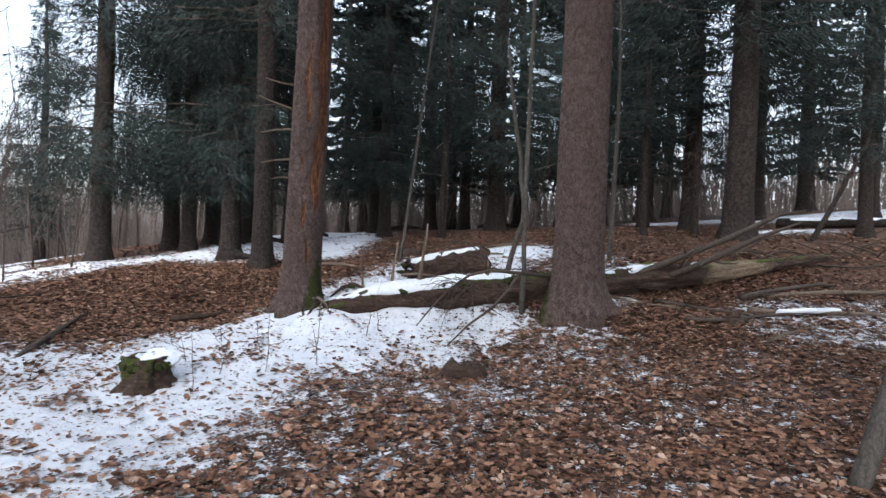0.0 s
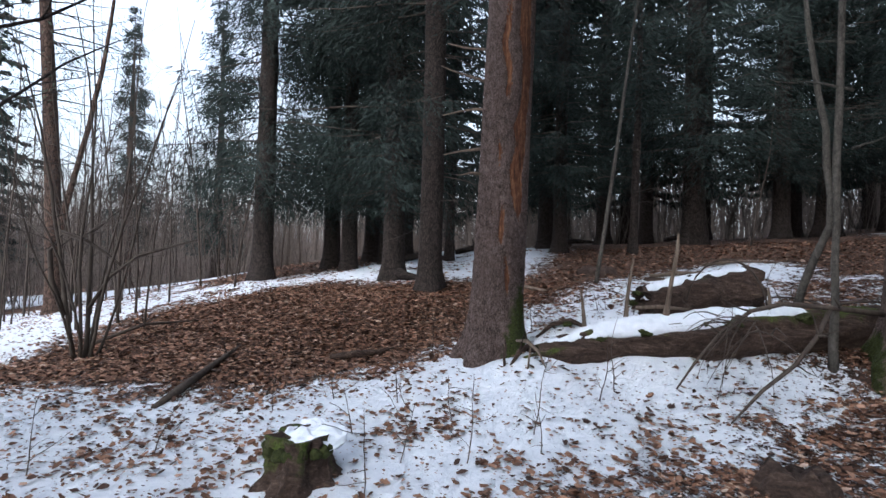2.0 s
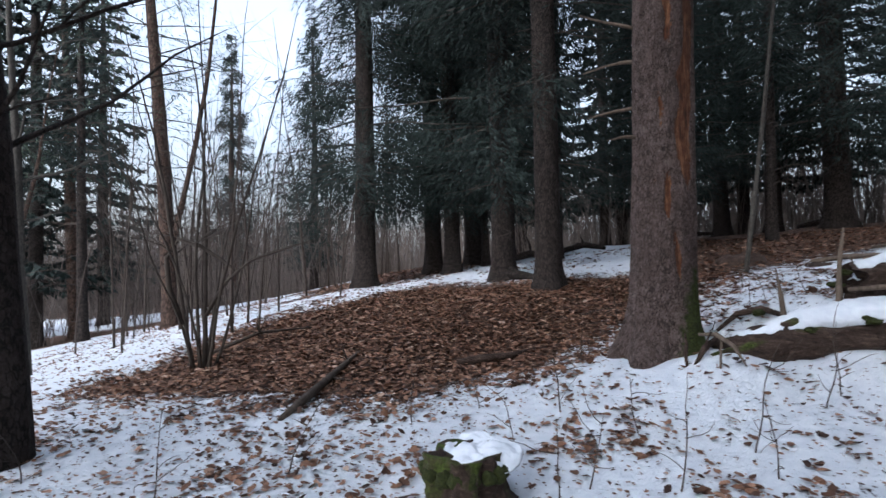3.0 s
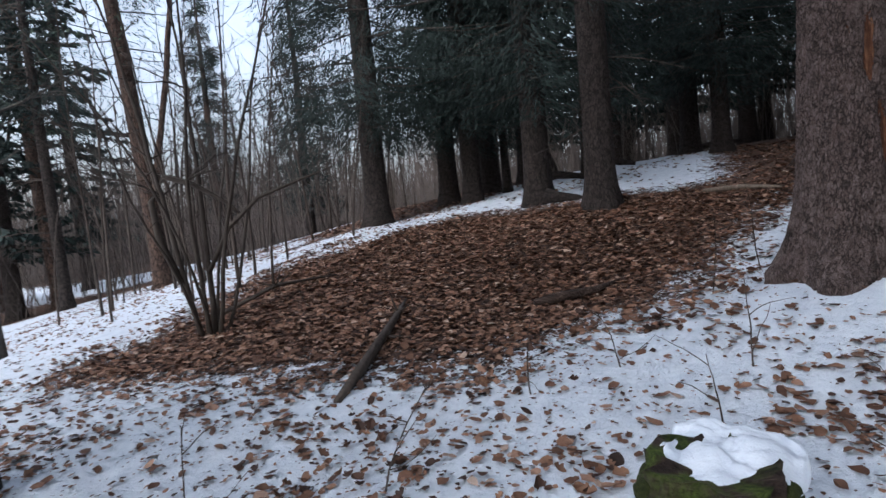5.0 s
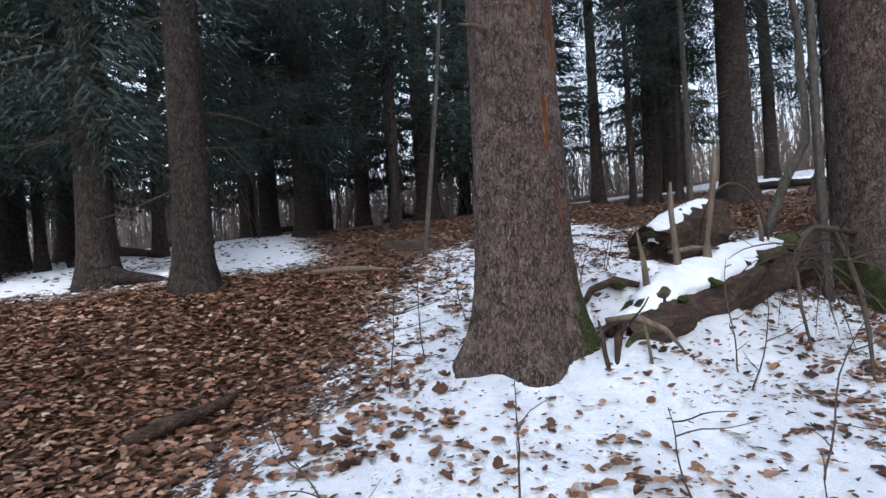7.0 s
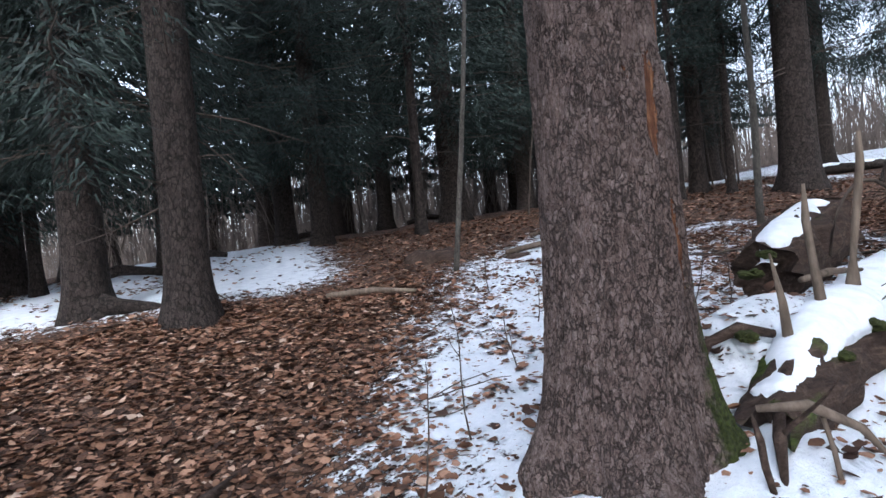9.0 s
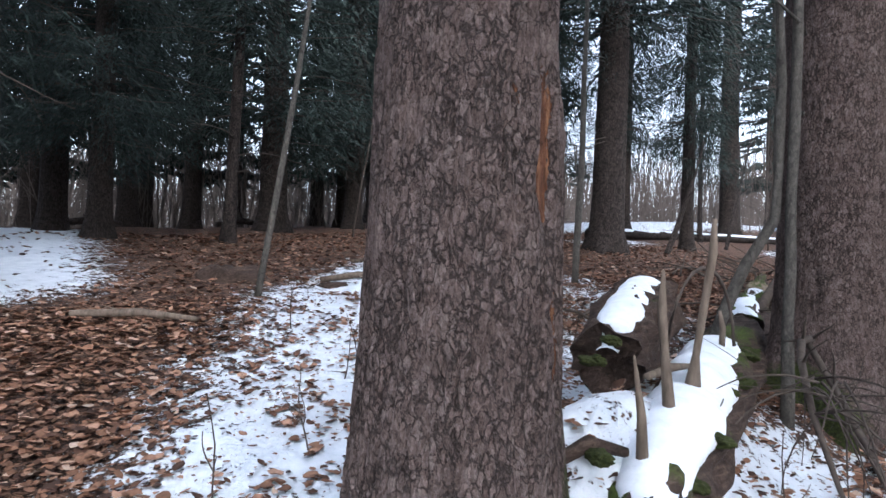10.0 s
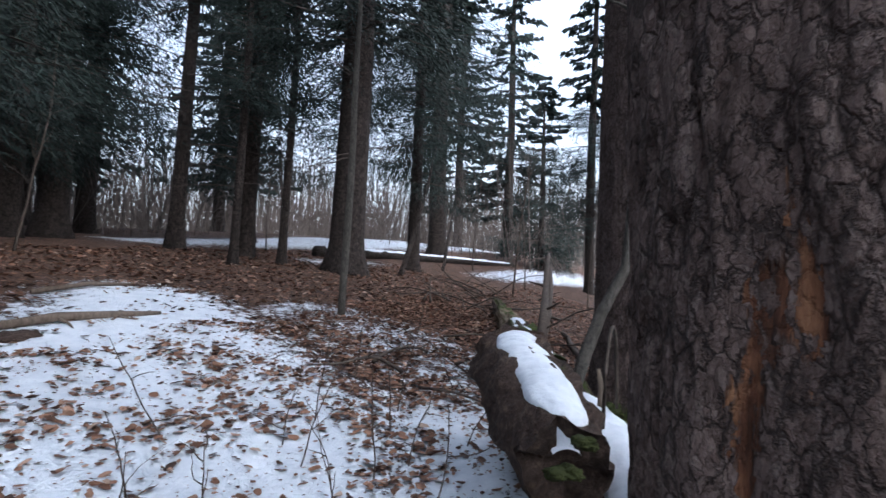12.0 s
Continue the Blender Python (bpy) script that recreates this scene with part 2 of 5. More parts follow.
def ground_material():
    m, t, b = nodes("forest_floor", 0.85)
    v = coords(t)
    n1, n2, n3 = noise_tex(t, v, 2.2, 4), noise_tex(t, v, 7, 6, 0.65), noise_tex(t, v, 34, 4)
    cover = maths(t, 'ADD', attr(t, "snow"), maths(t, 'MULTIPLY', maths(t, 'SUBTRACT', n2, 0.5), 1.1))
    cover = maths(t, 'ADD', cover, maths(t, 'MULTIPLY', maths(t, 'SUBTRACT', n3, 0.5), 0.8))
    white = ramp(t, cover, [(0.47, (0, 0, 0)), (0.54, (1, 1, 1))])
    litter = cells(t, v, 24, 'F1', "Color")
    sep = t.nodes.new("ShaderNodeSeparateColor")
    t.links.new(litter, sep.inputs[0])
    edge = cells(t, v, 24, 'DISTANCE_TO_EDGE')
    lc = ramp(t, maths(t, 'ADD', maths(t, 'MULTIPLY', sep.outputs[1], 0.65), maths(t, 'MULTIPLY', n1, 0.4)), [(0.1, (0.022, 0.013, 0.009)), (0.45, (0.075, 0.04, 0.026)), (0.8, (0.17, 0.095, 0.06))])
    lc = mix(t, ramp(t, edge, [(0.0, (0, 0, 0)), (0.12, (1, 1, 1))]), (0.014, 0.009, 0.007), lc)
    sc = ramp(t, n2, [(0.3, (0.58, 0.62, 0.68)), (0.7, (0.75, 0.78, 0.82))])
    t.links.new(mix(t, white, lc, sc), b.inputs["Base Color"])
    h = maths(t, 'ADD', maths(t, 'MULTIPLY', white, 0.9), maths(t, 'ADD', maths(t, 'MULTIPLY', n3, 0.5), maths(t, 'MULTIPLY', sep.outputs[0], 0.35)))
    h = maths(t, 'ADD', h, maths(t, 'MULTIPLY', noise_tex(t, v, 95, 4, 0.7), 0.35))
    bump(t, b, h, 0.9, 0.035)
    return m


GROUND = ground_material()


# ---- the lie of the land ----
def sig(v, a, w):
    return 1 / (1 + np.exp(-np.clip((v - a) / w, -40, 40)))


def hump(x, y, cx, cy, sx, sy):
    return np.exp(-((x - cx) / sx) ** 2 - ((y - cy) / sy) ** 2)


def gz(x, y):
    """Height of the ground: flat at the walker's start, then a bank rising ahead, higher to the east."""
    x, y = np.asarray(x, float), np.asarray(y, float)
    xs, ys = 30 * np.tanh(x / 30), 40 * np.tanh(y / 40)
    z = -0.039 + 0.015 * xs + 1.711 * sig(y, 10, 2.2) + 1.394 * sig(y, 18, 3) + 0.043 * xs * sig(y, 10, 2.2) - 0.028 * ys
    z = z + 0.30 * hump(x, y, -2.1, 8.3, 1.1, 1.0) + 0.16 * hump(x, y, 2.2, 9.2, 0.9, 0.9) + 0.30 * hump(x, y, 0.2, 9.5, 1.5, 0.6) + 0.56 * hump(x, y, -0.95, 8.92, 0.9, 0.38)
    z = z - 2.6 * np.tanh(0.17 * np.logaddexp(0, -(xs + 9.5) / 0.8) * 0.8 / 2.6)
    z = z - 0.16 * hump(x, y, 0.3, 7.5, 1.3, 0.9) - 0.14 * hump(x, y, 0.5, 8.75, 1.1, 0.28) + 0.13 * hump(x, y, -1.62, 8.2, 0.4, 0.3) - 0.18 * hump(x, y, -4.2, 10.0, 1.3, 1.2) + 0.7 * sig(x + y, 40, 3)
    z = z + 0.03 * np.sin(1.7 * x + 0.6 * y) * np.sin(1.3 * y - 0.4 * x) + 0.015 * np.sin(4.1 * x - 1.2) * np.sin(3.7 * y)
    return z


def gzf(x, y):
    return float(gz(x, y))


# snow lies in tongues: x, y, x, y, half-width at both ends
DRIFTS = [(0.2, 9.9, 1.3, 10.5, 0.8, 0.7, 0.9), (-4.4, 3.0, -2.7, 7.6, 2.2, 1.7, 0.9), (-2.0, 7.0, -0.3, 7.9, 1.1, 0.8, 0.9), (-2.0, 8.2, 0.8, 8.7, 1.0, 0.6, 0.9),
          (-1.8, 9.6, 0.2, 12.5, 1.3, 1.6, 0.9), (0.2, 12.5, 2.0, 14.8, 1.5, 1.0, 0.9), (-11.3, 8.0, -11.2, 11.0, 2.4, 2.2, 0.9),
          (-11, 11.5, -7.2, 15.6, 1.6, 0.9, 0.9), (-20, 8, -14, 14, 5, 3.2, 0.9), (-7.5, 15.4, -3.4, 15.2, 0.9, 1.1, 0.85),
          (-3.6, 15.5, -3.6, 21, 1.2, 1.7, 0.85), (-6.2, 17, -5.2, 22, 1.3, 1.6, 0.8), (-9.5, 6.3, -6.0, 5.3, 1.5, 1.4, 0.9), (9, 22.5, 40, 20, 1.6, 3.5, 0.62), (15, 14.5, 24, 13, 0.6, 1.8, 0.6), (1.6, 4.6, 6.0, 6.6, 1.5, 1.6, 0.4), (9.6, 17.6, 12, 17.2, 0.45, 0.5, 0.8),
          (-40, 20, -14, 20, 4, 2.2, 0.9), (-4, 27, 4, 27.5, 0.9, 0.9, 0.9), (5.8, 8.9, 8.2, 8.0, 1.0, 1.6, 0.5), (-1.5, 4.5, 1.5, 7.5, 0.9, 1.2, 0.47), (2.5, 10.2, 3.5, 13, 0.8, 0.9, 0.5), (-8, 6.4, -5, 6.9, 1.2, 0.9, 0.7), (-7, 1, -3, 1, 1.5, 1.5, 0.9)]


def snow_cover(x, y):
    best = np.full(np.shape(x), 0.0)
    for ax, ay, bx, by, ra, rb, most in DRIFTS:
        dx, dy = bx - ax, by - ay
        h = np.clip(((x - ax) * dx + (y - ay) * dy) / (dx * dx + dy * dy), 0, 1)
        edge = (ra + (rb - ra) * h) - np.hypot(x - ax - h * dx, y - ay - h * dy)
        best = np.maximum(best, np.clip(0.5 + edge * 0.42, 0, most))
    return best


def spread(lo, hi, step, far, grow=1.22):
    mid = list(np.arange(lo, hi, step))
    s, a, b = step, mid[0], mid[-1]
    left, right = [], []
    while b < far or a > -far:
        s *= grow
        a, b = a - s, b + s
        left.append(a), right.append(b)
    return np.array(left[::-1] + mid + right)


def link_mesh(name, verts, faces, material, smooth=True, attrs=None, parent=None):
    me = bpy.data.meshes.new(name)
    if isinstance(faces, np.ndarray):
        n, k = faces.shape
        me.vertices.add(len(verts))
        me.vertices.foreach_set("co", np.asarray(verts, np.float32).ravel())
        me.loops.add(n * k)
        me.loops.foreach_set("vertex_index", faces.astype(np.int32).ravel())
        me.polygons.add(n)
        me.polygons.foreach_set("loop_start", np.arange(0, n * k, k, dtype=np.int32))
        me.update(calc_edges=True)
    else:
        me.from_pydata([tuple(v) for v in verts], [], faces)
    if smooth:
        me.polygons.foreach_set("use_smooth", np.ones(len(me.polygons), bool))
    for key, values in (attrs or {}).items():
        me.attributes.new(key, 'FLOAT', 'POINT').data.foreach_set("value", np.asarray(values, np.float32))
    me.materials.append(material)
    ob = new(name, me)
    if parent:
        ob.parent = parent
    return ob


def empty(name, x, y, z=0.0):
    ob = new(name)
    ob.location = (x, y, z)
    ob.empty_display_size = 0.2
    return ob


def build_ground():
    xs, ys = spread(-9.5, 5.5, 0.07, 300), spread(1.5, 14.5, 0.07, 300)
    X, Y = np.meshgrid(xs, ys)
    S = snow_cover(X, Y)
    Z = gz(X, Y) + 0.035 * np.clip(S * 2 - 0.8, 0, 1)
    rng = np.random.default_rng(4)
    Z = Z + rng.normal(0, 0.006, Z.shape) * (1 - np.clip(S * 1.5 - 0.5, 0, 1))
    n, k = X.shape
    idx = np.arange(n * k).reshape(n, k)
    faces = np.stack([idx[:-1, :-1], idx[:-1, 1:], idx[1:, 1:], idx[1:, :-1]], -1).reshape(-1, 4)
    ob = link_mesh("ground", np.stack([X, Y, Z], -1).reshape(-1, 3), faces, GROUND, attrs={"snow": S.ravel()})
    return tagged(ob, "forest floor of brown leaf litter with tongues of old snow", "ground", kind="structure")


ground = build_ground()


# ---- shapes ----
class Shape:
    """Collects tubes into one mesh."""

    def __init__(self):
        self.v, self.f = [], []

    def tube(self, pts, radii, sides=6, twist=0.0, wob=0.0, cap=True):
        pts = [Vector(p) for p in pts]
        base = len(self.v)
        up = Vector((0, 0, 1))
        for i, p in enumerate(pts):
            d = (pts[min(i + 1, len(pts) - 1)] - pts[max(i - 1, 0)]).normalized()
            a = d.cross(up if abs(d.z) < 0.9 else Vector((1, 0, 0))).normalized()
            b = d.cross(a)
            for k in range(sides):
                w = 2 * math.pi * k / sides + twist * i
                r = radii[i] * (1 + (wob * noise.noise(p * 7 + a * math.cos(w) * 2 + b * math.sin(w) * 2) if wob else 0))
                self.v.append(p + (a * math.cos(w) + b * math.sin(w)) * r)
        for i in range(len(pts) - 1):
            for k in range(sides):
                q = base + i * sides
                self.f.append((q + k, q + (k + 1) % sides, q + sides + (k + 1) % sides, q + sides + k))
        if cap:
            self.f.append(tuple(base + k for k in reversed(range(sides))))
            self.f.append(tuple(base + (len(pts) - 1) * sides + k for k in range(sides)))
        return self

    def done(self, name, material, parent=None, label=""):
        ob = link_mesh(name, self.v, self.f, material, parent=parent)
        if label:
            ob["label"] = label
        return ob


def limb(rng, start, way, length, r, segs=6, droop=0.0, bend=0.25, tip=0.25):
    """Points and radii of a crooked limb."""
    p, d = Vector(start), Vector(way).normalized()
    pts, radii = [p.copy()], [r]
    for i in range(segs):
        d = (d + Vector((rng.uniform(-bend, bend), rng.uniform(-bend, bend), rng.uniform(-bend, bend) - droop))).normalized()
        p = p + d * length / segs
        pts.append(p.copy())
        radii.append(r * (1 - (1 - tip) * (i + 1) / segs))
    return pts, radii


def trunk_mesh(name, r, height, lean, seed, material, parent, sides=20, fine=0.35, flare=0.5, depth=0.012, scars=(), moss=None, taper=0.03, top=5.0, bend=0.03, lobes=5):
    """A tapered trunk with root flare and uneven bark; finely ringed up to top, coarser above. scars: (angle, spread, z0, z1); moss: (angle, height)."""
    zs = list(np.arange(-0.35, top, fine)) + list(np.arange(top, height, 1.2)) + [height]
    a = np.linspace(0, 2 * np.pi, sides, endpoint=False)
    rng = np.random.default_rng(seed)
    ph = rng.uniform(0, 6.28, 6)
    verts, scar, mos = [], [], []
    for z in zs:
        rr = max(r * (1 - 0.96 * (max(z, 0) / height) ** 1.7) - taper * r * max(z - 1.3, 0) * 0.1, r * 0.03) + r * flare * math.exp(-max(z, 0) / 0.28)
        cx = lean[0] * z + bend * math.sin(z * 0.5 + ph[0]) - bend * math.sin(ph[0])
        cy = lean[1] * z + bend * math.sin(z * 0.43 + ph[1]) - bend * math.sin(ph[1])
        for w in a:
            root = 0.5 * r * flare * math.exp(-max(z, 0) / 0.2) * math.sin(lobes * w + ph[2]) + 0.03 * r * math.sin(2 * w + ph[3] + z * 0.4)
            q = rr + root
            s = 0.0
            for ang, half, z0, z1 in scars:
                off = abs((w - ang - half * 1.1 * noise.noise(Vector((ang * 5, seed, z * 2.8))) + math.pi) % (2 * math.pi) - math.pi) / (half * (1 + 0.6 * noise.noise(Vector((seed, ang * 5, z * 3.7)))))
                end = min((z - z0) / 0.35, (z1 - z) / 0.35) + 0.35 * math.sin(9 * w + 5 * z)
                s = max(s, min(max(1.35 - off, 0) * 1.4, 1.0) * min(max(end, 0), 1))
            if depth:
                P = Vector((math.cos(w) * r * 24, math.sin(w) * r * 24, z * 4.6 + seed))
                q += depth * (0.5 - 1.4 * max(0, 0.16 - abs(noise.noise(P))) / 0.16 + 0.55 * noise.noise(P * 2.7) + 0.6 * noise.noise(P * 0.3)) * (1 - s)
            q -= 0.022 * s
            verts.append((cx + q * math.cos(w), cy + q * math.sin(w), z))
            scar.append(s)
            mv = 0.0
            if moss:
                off = abs((w - moss[0] + math.pi) % (2 * math.pi) - math.pi)
                mv = max(0, 1 - off / 1.1) * max(0, 1 - max(z, 0) / moss[1]) * 1.3
            mos.append(mv)
    n = len(zs)
    idx = np.arange(n * sides).reshape(n, sides)
    nxt = np.roll(idx, -1, 1)
    faces = np.stack([idx[:-1], nxt[:-1], nxt[1:], idx[1:]], -1).reshape(-1, 4)
    return link_mesh(name, np.array(verts), faces, material, attrs={"scar": scar, "moss": mos}, parent=parent)


# ---- conifer crowns ----
def crown_mesh(seed, base, top, reach, density=1.0, width=0.055, whorl=0.42, droop=0.35, fine=0.0):
    """Whorls of drooping boughs, each fringed with sprays of needles; returns spray quads and bough tubes."""
    rng = np.random.default_rng(seed)
    boughs, quads = Shape(), []
    z = base
    while z < top - 0.3:
        u = (z - base) / (top - base)
        full = reach * (1 - u) ** 0.8 * (0.75 + 0.5 * rng.random())
        if u < 0.12:
            full *= 0.8 + u * 1.6
        for k in range(int(rng.integers(5, 8))):
            w = rng.uniform(0, 2 * np.pi)
            L = max(full * rng.uniform(0.55, 1.12), 0.25)
            zz = z + rng.uniform(-0.2, 0.2) * (2.6 if fine else 1.0)
            s = np.linspace(0, 1, 4)
            out = np.stack([np.cos(w + 0.15 * s) * L * s, np.sin(w + 0.15 * s) * L * s, zz + L * (0.10 * s - droop * s ** 1.6 + 0.12 * s ** 4)], 1)
            boughs.tube(out, list(0.022 * (1 - 0.85 * s) * (0.5 + L / 3)), 3, cap=False)
            near = zz < fine
            m = int((14 + 34 * L) * density * (2.7 if near else 0.5 if fine else 1.0))
            q = rng.uniform(0.08, 1.0, m) ** 0.75
            i = np.minimum((q * 3).astype(int), 2)
            fr = (q * 3 - i)[:, None]
            p = out[i] * (1 - fr) + out[i + 1] * fr
            ahead = (out[i + 1] - out[i])
            ahead /= np.linalg.norm(ahead, axis=1)[:, None]
            side = np.stack([-np.sin(w) * np.ones(m), np.cos(w) * np.ones(m), np.zeros(m)], 1) * rng.choice([-1, 1], m)[:, None]
            hang = rng.uniform(0.1, 0.75, m)[:, None]
            if near:
                spread_out = rng.random(m)[:, None]
                p = p + side * spread_out * 0.3 * L ** 0.5 - np.array([0, 0, 1.0]) * (rng.random(m)[:, None] ** 1.5 * 0.5 * L ** 0.5)
                hang = hang * 1.5
            d = ahead * rng.uniform(0.3, 1.0, m)[:, None] + side * rng.uniform(0.2, 1.0, m)[:, None] - np.array([0, 0, 1.0]) * hang + rng.normal(0, 0.15, (m, 3))
            d /= np.linalg.norm(d, axis=1)[:, None]
            ln = (rng.uniform(0.18, 0.45, m) * (0.6 + 0.5 * min(L / 2.5, 1)) * (0.56 if near else 1.0))[:, None]
            nrm = np.cross(d, rng.normal(0, 1, (m, 3)))
            nrm /= np.linalg.norm(nrm, axis=1)[:, None]
            # above the fine height sprays are widened to block light from overhead
            wd = rng.uniform(0.5, 1.1, m)[:, None] * (width * 0.45 if near else width * 3.4 if fine else width)
            quads.append(np.stack([p + nrm * wd, p + d * ln, p - nrm * wd], 1))
        z += whorl * rng.uniform(0.8, 1.25)
    q = np.concatenate(quads)
    return q.reshape(-1, 3), np.arange(len(q) * 3).reshape(-1, 3), boughs


def conifer(seed, r, height, base, reach, lean=(0, 0), density=1.0, needles=None, bark=None, dead=8, droop=0.35, name="spruce_tree", whorl=0.42, width=0.048, fine=0.0):
    tree = empty(name, 0, 0)
    trunk_mesh("trunk", r, height, lean, seed, bark or BARK_SHADED, tree, sides=14, fine=0.25, depth=0.0, top=2.0, flare=0.55)
    v, f, boughs = crown_mesh(seed + 50, base, height, reach, density, width, droop=droop, whorl=whorl, fine=fine)
    crown = link_mesh("crown", v, f, needles or NEEDLE, smooth=False, parent=tree)
    if lean != (0, 0):
        shear = Matrix.Identity(4)
        shear[0][2], shear[1][2] = lean
        crown.data.transform(shear)
    bo = tagged(boughs.done("bough_framework", TWIG, tree), kind="stuff")
    if lean != (0, 0):
        bo.data.transform(shear)
    rng = random.Random(seed)
    for k in range(dead):
        z = rng.uniform(1.2, base + 1.0)
        w = rng.uniform(0, 6.28)
        pts, rad = limb(rng, (lean[0] * z, lean[1] * z, z), (math.cos(w), math.sin(w), rng.uniform(-0.3, 0.25)), rng.uniform(0.5, 1.8), 0.014, 6, 0.06, 0.22)
        s = Shape().tube(pts, rad, 4)
        for j in range(3):
            i = rng.randrange(2, 6)
            s.tube(*limb(rng, pts[i], (math.cos(w + rng.uniform(-1, 1)), math.sin(w + rng.uniform(-1, 1)), rng.uniform(-0.6, 0.3)), rng.uniform(0.2, 0.6), 0.006, 4, 0.08, 0.3), 3)
        s.done("dead_branch", TWIG, tree)
    return tree


def place(tree, x, y, turn=0.0, scale=1.0, label="", category="tree", group="", sink=0.0):
    tree.location = (x, y, gzf(x, y) - sink)
    tree.rotation_euler = (0, 0, turn)
    tree.scale = (scale,) * 3
    return tagged(tree, label, category, group)


# the two great trunks beside the fallen log
def great_trunk(x, y, r, lean, seed, scars, moss, label, stubs):
    tree = empty("spruce_tree", x, y)
    trunk_mesh("trunk", r, 21.0, lean, seed, BARK, tree, sides=210, fine=0.02, flare=0.5, depth=0.012, scars=scars, moss=moss, top=3.6, bend=0.015)
    # crown out of view, set low and dense to shade the floor
    v, f, boughs = crown_mesh(seed, 6.5, 21.0, 3.4, 0.8)
    link_mesh("crown", v, f, NEEDLE, smooth=False, parent=tree)
    tagged(boughs.done("bough_framework", TWIG, tree), kind="stuff")
    rng = random.Random(seed)
    for ang, z, length, pitch in stubs:
        d = (math.cos(ang), math.sin(ang), pitch)
        s = Shape().tube(*limb(rng, (lean[0] * z + d[0] * r * 0.85, lean[1] * z + d[1] * r * 0.85, z), d, length, 0.02, 5, 0.02, 0.12, 0.35), 6, wob=0.3)
        s.done("dead_branch", DEADWOOD, tree, "snapped bare branch")
    return place(tree, x, y, label=label, sink=0.02)


great_trunk(-2.18, 8.63, 0.285, (0.025, 0.03), 3,
            [(-0.68, 0.36, 1.35, 30.0), (-1.45, 0.13, 0.95, 1.75), (-1.12, 0.12, 0.45, 1.2), (-1.55, 0.13, 1.9, 2.6), (-1.75, 0.07, 1.2, 1.9), (-1.5, 0.2, 2.7, 4.2), (2.58, 0.145, 0.92, 1.72), (3.6, 0.12, 1.7, 2.3)], (-0.4, 1.15),
            "tall spruce trunk with torn bark baring orange wood",
            [(3.3, 2.75, 0.5, 0.1), (3.5, 3.05, 0.55, 0.25), (3.4, 2.3, 0.45, -0.1), (3.2, 3.45, 0.5, 0.1), (3.6, 2.0, 0.3, 0.05)])
great_trunk(2.18, 9.1, 0.405, (0.02, 0.0), 8, [], (3.0, 0.45), "thick upright spruce trunk with flaky grey-brown bark",
            [(-1.35, 4.05, 0.07, 0.1), (-1.4, 2.35, 0.06, 0.0), (-1.75, 3.2, 0.06, 0.1), (-1.2, 1.45, 0.05, 0.0), (-1.9, 2.7, 0.05, 0.2), (-2.6, 1.9, 0.06, 0.0)])


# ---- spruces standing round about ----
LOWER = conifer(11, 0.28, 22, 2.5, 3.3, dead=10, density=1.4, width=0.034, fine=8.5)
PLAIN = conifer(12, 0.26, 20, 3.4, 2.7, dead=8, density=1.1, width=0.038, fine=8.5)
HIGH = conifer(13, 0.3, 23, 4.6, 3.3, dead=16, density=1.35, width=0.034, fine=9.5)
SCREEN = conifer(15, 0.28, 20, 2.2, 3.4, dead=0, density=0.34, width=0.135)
SHADE_TREE = conifer(16, 0.3, 22, 6.5, 3.7, dead=0, density=0.5, width=0.125)
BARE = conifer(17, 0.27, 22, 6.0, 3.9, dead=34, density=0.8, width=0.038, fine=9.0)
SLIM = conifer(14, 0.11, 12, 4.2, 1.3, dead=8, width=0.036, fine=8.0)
KINDS = {"bare": (BARE, 0.27, "spruce with a bare trunk and many dead drooping twigs"), "shade_tree": (SHADE_TREE, 0.3, "unseen tall spruce added to shade the ground"), "screen": (SCREEN, 0.28, "dark filler spruce, deep in the wood or unseen behind the camera"), "lower": (LOWER, 0.28, "dark spruce with drooping boughs low over the ground"), "plain": (PLAIN, 0.26, "dark spruce with a dense green crown"),
         "high": (HIGH, 0.3, "tall spruce with a bare lower trunk and dead twigs"), "slim": (SLIM, 0.11, "slender young spruce with a thin dark stem")}
